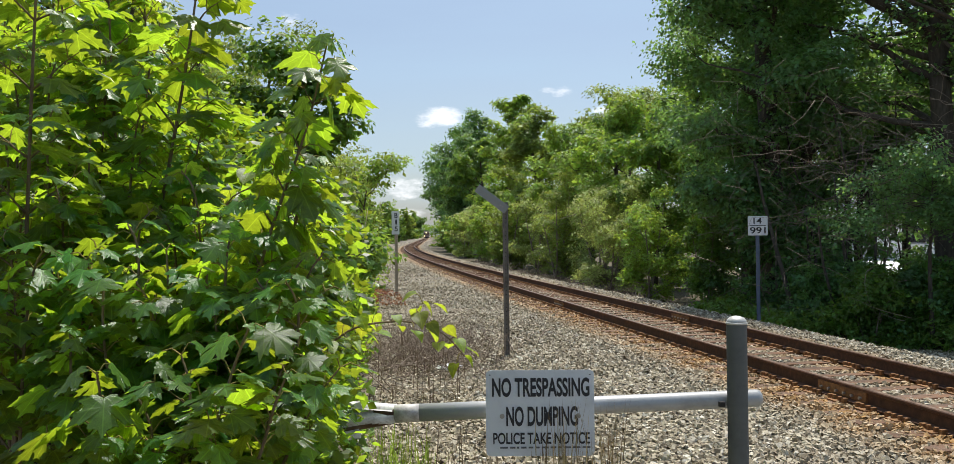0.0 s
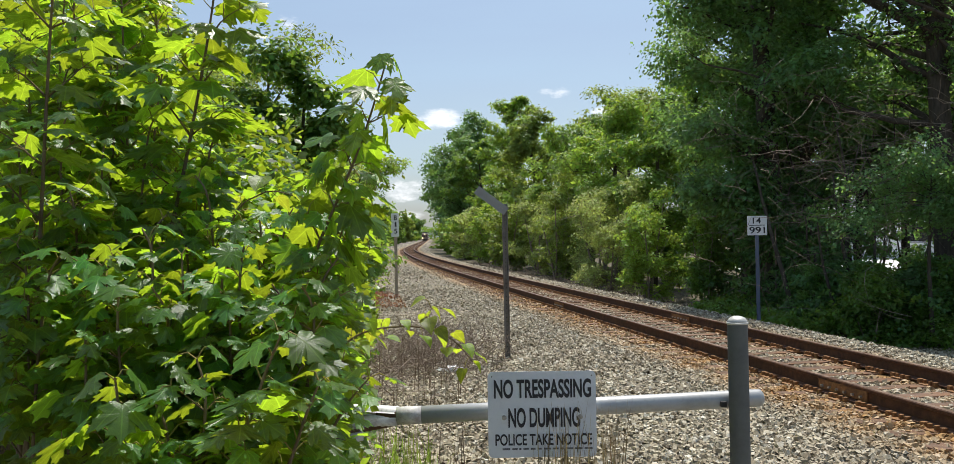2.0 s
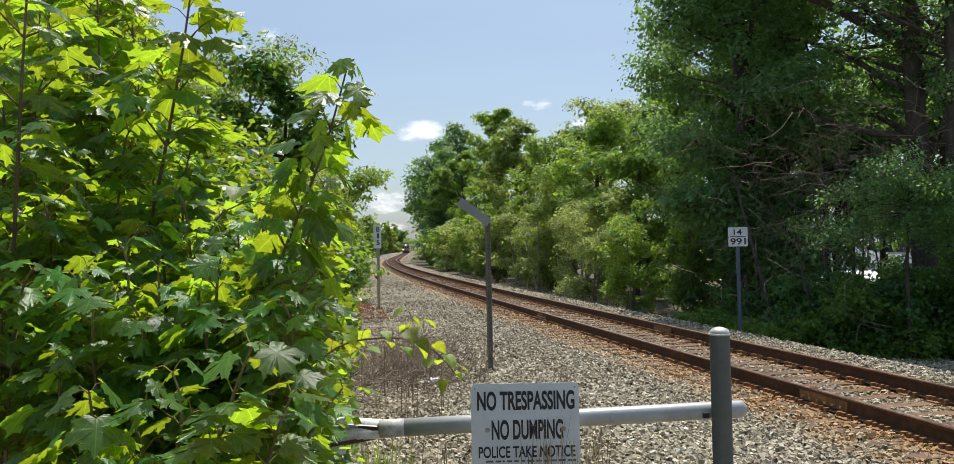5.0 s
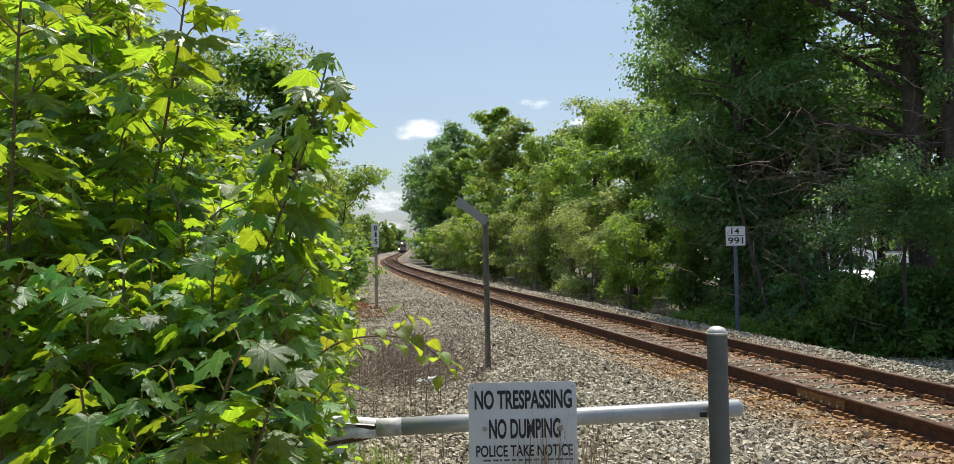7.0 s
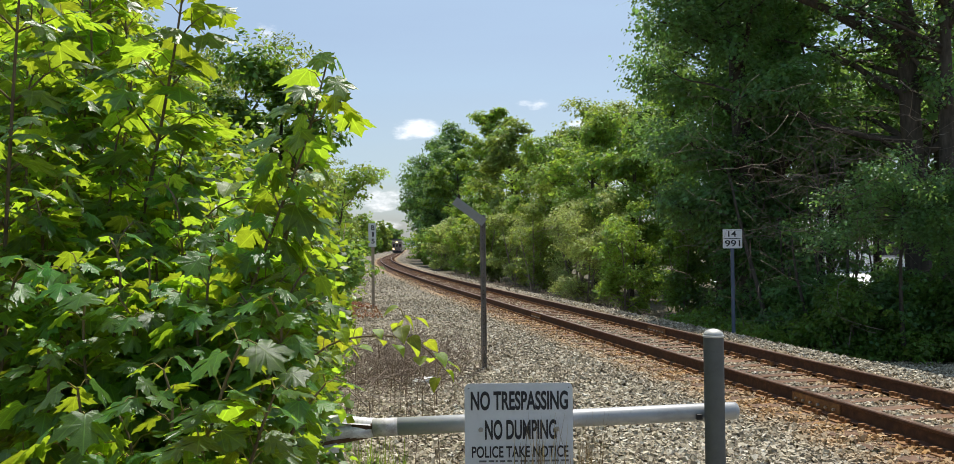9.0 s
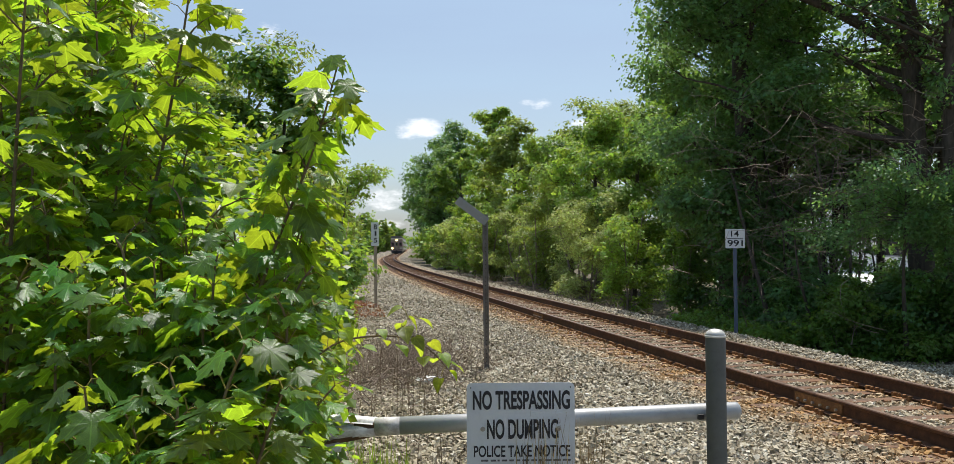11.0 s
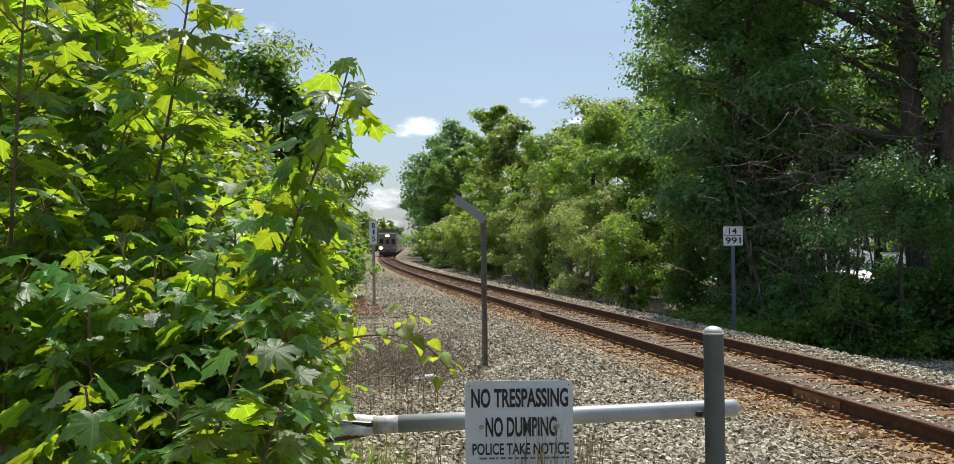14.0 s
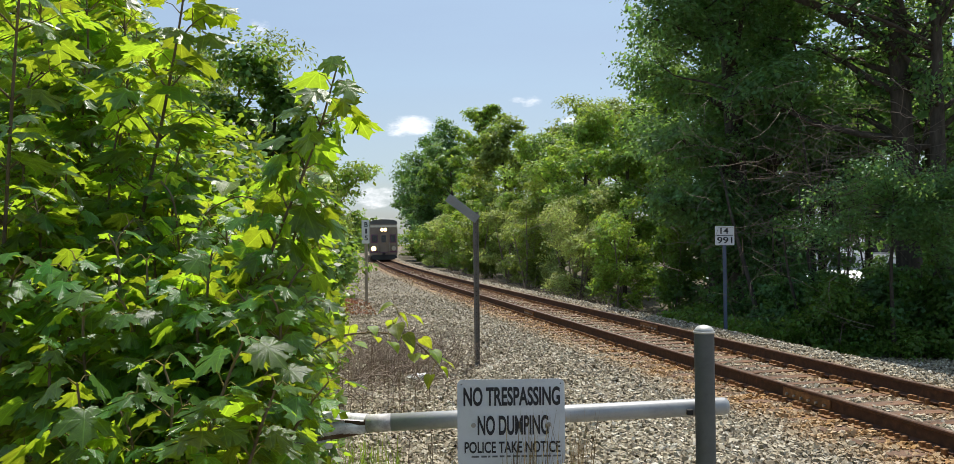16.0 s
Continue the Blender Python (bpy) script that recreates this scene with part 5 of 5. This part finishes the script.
LAB = "young maple with broad five-lobed green leaves on a slender stem"
SAPLINGS = {
    "a": sapling("maple_sapling", [(-1.659, 3.21, -0.05), (-1.480, 3.11, 1.01), (-1.224, 3.08, 1.85), (-1.090, 3.08, 2.51), (-1.019, 3.08, 2.99)], 0.015, 0.141, 1, LAB, MAPLE, "maple", cap=190, first=0.40, node=0.095),
    "b": sapling("maple_sapling", [(-1.098, 2.86, -0.05), (-0.768, 2.59, 1.46), (-0.658, 2.53, 1.84), (-0.526, 2.53, 2.21), (-0.455, 2.53, 2.49)], 0.009, 0.118, 2, LAB, MAPLE, "maple", reach=0.22, cap=180, first=0.5, node=0.065, hang=(0.4, 1.9)),
    "bb": sapling("maple_sapling", [(-1.043, 2.86, -0.05), (-0.746, 2.70, 1.41), (-0.614, 2.67, 1.85), (-0.548, 2.64, 2.14)], 0.010, 0.10, 21, LAB, MAPLE, "maple", reach=0.28, cap=170, first=0.66, node=0.08),
    "bc": sapling("maple_sapling", [(-1.098, 3.03, -0.05), (-0.834, 2.86, 1.30), (-0.680, 2.81, 1.74), (-0.570, 2.75, 2.07)], 0.010, 0.119, 22, LAB, MAPLE, "maple", reach=0.18, cap=150, first=0.68, node=0.08),
    "c": sapling("maple_sapling", [(-1.685, 2.61, -0.05), (-1.496, 2.61, 1.14), (-1.451, 2.61, 1.65), (-1.412, 2.61, 2.41), (-1.386, 2.61, 2.82)], 0.013, 0.130, 3, LAB, MAPLE, "maple", cap=150, first=0.42, reach=0.38, node=0.095),
    "d": sapling("maple_sapling", [(-1.557, 3.73, -0.05), (-1.497, 3.61, 1.32), (-1.521, 3.49, 2.08), (-1.569, 3.49, 3.22)], 0.014, 0.133, 4, LAB, MAPLE, "maple", cap=170, first=0.2, reach=0.5, node=0.10),
    "ea": sapling("maple_sapling", [(-0.80, 2.25, -.05), (-0.60, 2.2, 1.05), (-0.46, 2.15, 1.40), (-0.37, 2.15, 1.53)], 0.008, 0.098, 23, LAB, MAPLE, "maple", cap=90, first=0.87, reach=0.16, node=0.08),
    "eb": sapling("maple_sapling", [(-0.75, 1.95, -.05), (-0.52, 1.95, 0.95), (-0.40, 1.92, 1.20)], 0.008, 0.098, 24, LAB, MAPLE, "maple", cap=45, first=0.75, reach=0.14, node=0.08),
    "ec": sapling("maple_sapling", [(-0.80, 1.95, -.05), (-0.68, 1.9, 1.15), (-0.58, 1.86, 1.52), (-0.52, 1.85, 1.68)], 0.008, 0.098, 25, LAB, MAPLE, "maple", cap=90, first=0.72, reach=0.22, node=0.055),
    "ed": sapling("maple_sapling", [(-0.72, 2.0, -.05), (-0.60, 1.95, 1.05), (-0.50, 1.9, 1.42), (-0.45, 1.9, 1.56)], 0.008, 0.098, 26, LAB, MAPLE, "maple", cap=82, first=0.82, reach=0.13, node=0.055),
    "g": sapling("maple_sapling", [(-1.923, 3.85, -0.05), (-1.978, 3.85, 1.46), (-1.956, 3.74, 2.23), (-1.912, 3.74, 3.06)], 0.014, 0.119, 7, LAB, MAPLE, "maple", cap=150, first=0.35, reach=0.5),
    "h": sapling("maple_sapling", [(-1.25, 3.8, -.05), (-1.10, 3.7, 1.2), (-1.0, 3.6, 1.7), (-0.93, 3.6, 2.02)], 0.012, 0.11, 8, LAB, MAPLE, "maple", cap=200, first=0.25, reach=0.42, node=0.10),
    "i": sapling("maple_sapling", [(-1.0, 2.9, -.05), (-0.97, 2.9, 0.9), (-0.85, 2.85, 1.25), (-0.74, 2.8, 1.42)], 0.011, 0.12, 9, LAB, MAPLE, "maple", cap=130, first=0.35, reach=0.3),
    "v": sapling("creeper", [(-0.95, 3.4, -.05), (-0.74, 3.3, 1.20), (-0.55, 3.2, 1.48), (-0.33, 3.2, 1.54), (-0.16, 3.2, 1.50), (-0.06, 3.2, 1.40)], 0.006, 0.085, 10,
                 "creeper with bright yellow-green heart-shaped leaves over the gravel", HEART, "vine", node=0.065, reach=0.16, first=0.5, every=3, cap=130, side=0.6),
    "w": sapling("creeper", [(-1.557, 3.61, -0.05), (-1.257, 3.49, 1.06), (-1.077, 3.37, 1.90), (-0.933, 3.37, 2.08), (-0.789, 3.31, 2.07)], 0.006, 0.116, 11,
                 "creeper with bright yellow-green heart-shaped leaves among the maples", HEART, "vine", node=0.12, reach=0.2, first=0.55, every=3, cap=70, side=0.6),
}


# more of the same saplings, turned about, deeper in the bush
for k, (key, x, y, turn) in enumerate((("d", -2.0, 3.6, 70), ("d", -2.35, 3.8, 150), ("d", -1.75, 4.1, 230), ("d", -2.6, 4.6, 310), ("d", -1.95, 5.0, 30), ("d", -2.9, 5.0, 200), ("d", -2.2, 4.3, 280), ("d", -1.6, 4.0, 20),
                                       ("h", -1.05, 3.2, 90), ("h", -1.2, 4.3, 170), ("h", -1.35, 5.0, 250), ("h", -0.98, 4.0, 330), ("h", -1.0, 3.3, 200), ("i", -0.80, 3.3, 290), ("i", -0.98, 3.5, 60),
                                       ("h", -1.1, 3.75, 15), ("h", -1.15, 4.6, 75), ("h", -1.10, 4.2, 20), ("h", -1.25, 5.2, 140), ("h", -1.45, 6.0, 230))):
    SAPLINGS[key + str(k)] = copy_thing(SAPLINGS[key], pose(x, y, -0.05, 0, 0, turn))


# ranks of young maples, low by the open edge and taller behind
def ranks():
    rs = random.Random(90)
    for y, top, left, right, count in ((2.05, 1.55, -0.46, -0.26, 5), (2.25, 1.70, -0.52, -0.185, 8), (2.45, 1.86, -0.60, -0.19, 10), (2.72, 2.04, -0.60, -0.235, 9), (3.05, 2.32, -0.60, -0.335, 5), (3.45, 2.66, -0.60, -0.36, 4)):
        for k in range(count):
            x, yy, z = (left + (right - left) * (k + rs.uniform(0.2, 0.8)) / count) * y, y + rs.uniform(-0.1, 0.1), top + rs.uniform(-0.10, 0.07)
            path = [(x - rs.uniform(0.05, 0.3), yy + 0.2, -0.05), (x - rs.uniform(0.0, 0.12), yy + 0.08, z * 0.6), (x, yy, z - 0.15), (x + rs.uniform(-0.05, 0.1), yy + rs.uniform(-0.08, 0.05), z)]
            SAPLINGS["m%d%d" % (round(y * 100), k)] = sapling("maple_sapling", path, 0.008, rs.uniform(0.078, 0.10), 300 + len(SAPLINGS), LAB, MAPLE, "maple", cap=66, first=0.7, reach=0.28, node=0.06, hang=(0.1, 0.95))


ranks()


def thicket():
    rs = np.random.RandomState(77)
    blobs = []
    for i in range(260):
        y = rs.uniform(3.6, 9.0)
        edge = -0.145 * y - 0.15
        x = edge - abs(rs.normal(0, 0.11 * y))
        top = 1.35 + 0.13 * y + 0.9 * min(1.2, max(0, edge - x - 0.1))
        blobs.append((x, y, rs.uniform(0.1, 1.0) ** 0.8 * top, rs.uniform(0.18, 0.36)))
    # a low fringe running on along the gravel
    for i in range(190):
        y = rs.uniform(8.5, 21.0)
        x = -0.118 * y - 0.35 - abs(rs.normal(0, 0.5))
        blobs.append((x, y, rs.uniform(0.08, 1.0) * (1.0 + 0.05 * y + 0.5 * min(1.0, -0.118 * y - 0.35 - x)), rs.uniform(0.2, 0.42)))
    b = np.array(blobs)
    n = 60000
    pick = rs.randint(0, len(b), n)
    d = rs.normal(0, 1, (n, 3))
    d /= np.linalg.norm(d, axis=1)[:, None]
    pos = b[pick, :3] + d * (b[pick, 3] * rs.uniform(0.2, 1, n) ** 0.5)[:, None]
    pos[:, 2] = np.maximum(pos[:, 2], 0)
    me = scatter_mesh("thicket", *LEAF4, pos, frames_of(n, rs, 0.5), rs.uniform(0.045, 0.10, n))
    tagged(part("thicket", me, "thicket"), "dense green leafy thicket along the gravel's edge", "bushes", kind="stuff")
    r2, g = random.Random(5), Geo()
    for i in range(110):
        x, y, z, r = blobs[r2.randrange(len(blobs))]
        grow(r2, g, (x - 0.15, y, -0.05), (r2.gauss(-0.12, 0.12), r2.gauss(0, 0.2), 1), z + 0.1, 0.008, 6, 0.08)
    for i in range(16):
        grow(r2, g, (r2.uniform(-1.5, -0.8), r2.uniform(2.6, 3.6), r2.uniform(0.7, 1.4)), (r2.uniform(0.4, 1), r2.uniform(-0.3, 0.3), r2.uniform(0.0, 0.7)), r2.uniform(0.3, 0.5), 0.006, 5, 0.1)
    tagged(part("thicket_stems", g.mesh("thicket_stems", smooth=True), "twig"), "bare grey-brown stems inside the thicket", "bushes", kind="stuff")


thicket()


# ---- movement ----
def motions():
    for i, car in enumerate(CARS):
        rows = []
        for k in range(33):
            t = 0.5 * k
            front = 90.0 + 24.0 * (16.0 - t)
            y = along(front, i * 26.2)
            y2 = along(y, 25.6)
            a = math.degrees(math.atan2(track_x(y) - track_x(y2), y2 - y))
            rows.append((t, pose(track_x(y), y, 0, 0, 0, a)))
        walk(car, rows)
    gust = [(0, 0.0), (0.5, 0.56), (1.0, 0.67), (1.5, 0.43), (2.0, 1.0), (2.5, 0.94), (3.0, 0.71), (3.5, 0.84), (4.0, 0.73), (5.2, 0.6), (6.5, 0.5), (7.0, 0.33), (7.5, 0.55), (8.0, 0.38), (8.5, 0.21),
            (9.0, 0.28), (10.2, 0.4), (11.5, 0.49), (12.0, 0.55), (12.5, 0.62), (13.0, 0.64), (13.5, 0.67), (14.0, 0.70), (14.5, 0.66), (15.0, 0.63), (15.5, 0.63), (16.0, 0.63)]
    strength = {"a": 1.3, "b": 4.1, "c": 1.0, "d": 1.0, "e": 2.2, "g": 0.8, "h": 1.0, "i": 1.0, "m": 1.0, "v": 0.8, "w": 1.0}
    for j, (key, ob) in enumerate(SAPLINGS.items()):
        place, turn = ob.matrix_basis.translation.copy(), ob.matrix_basis.to_euler().z
        rows = []
        for t, s in gust:
            flutter = (0.04 if key == "b" else 0.10) * math.sin(2.1 * t + 1.7 * j)
            power = strength[key[0]]
            rows.append((t, pose(*place, 0.5 * power * flutter, power * (s + (flutter if t else 0)), 0) @ Matrix.Rotation(turn, 4, "Z")))
        walk(ob, rows)


motions()
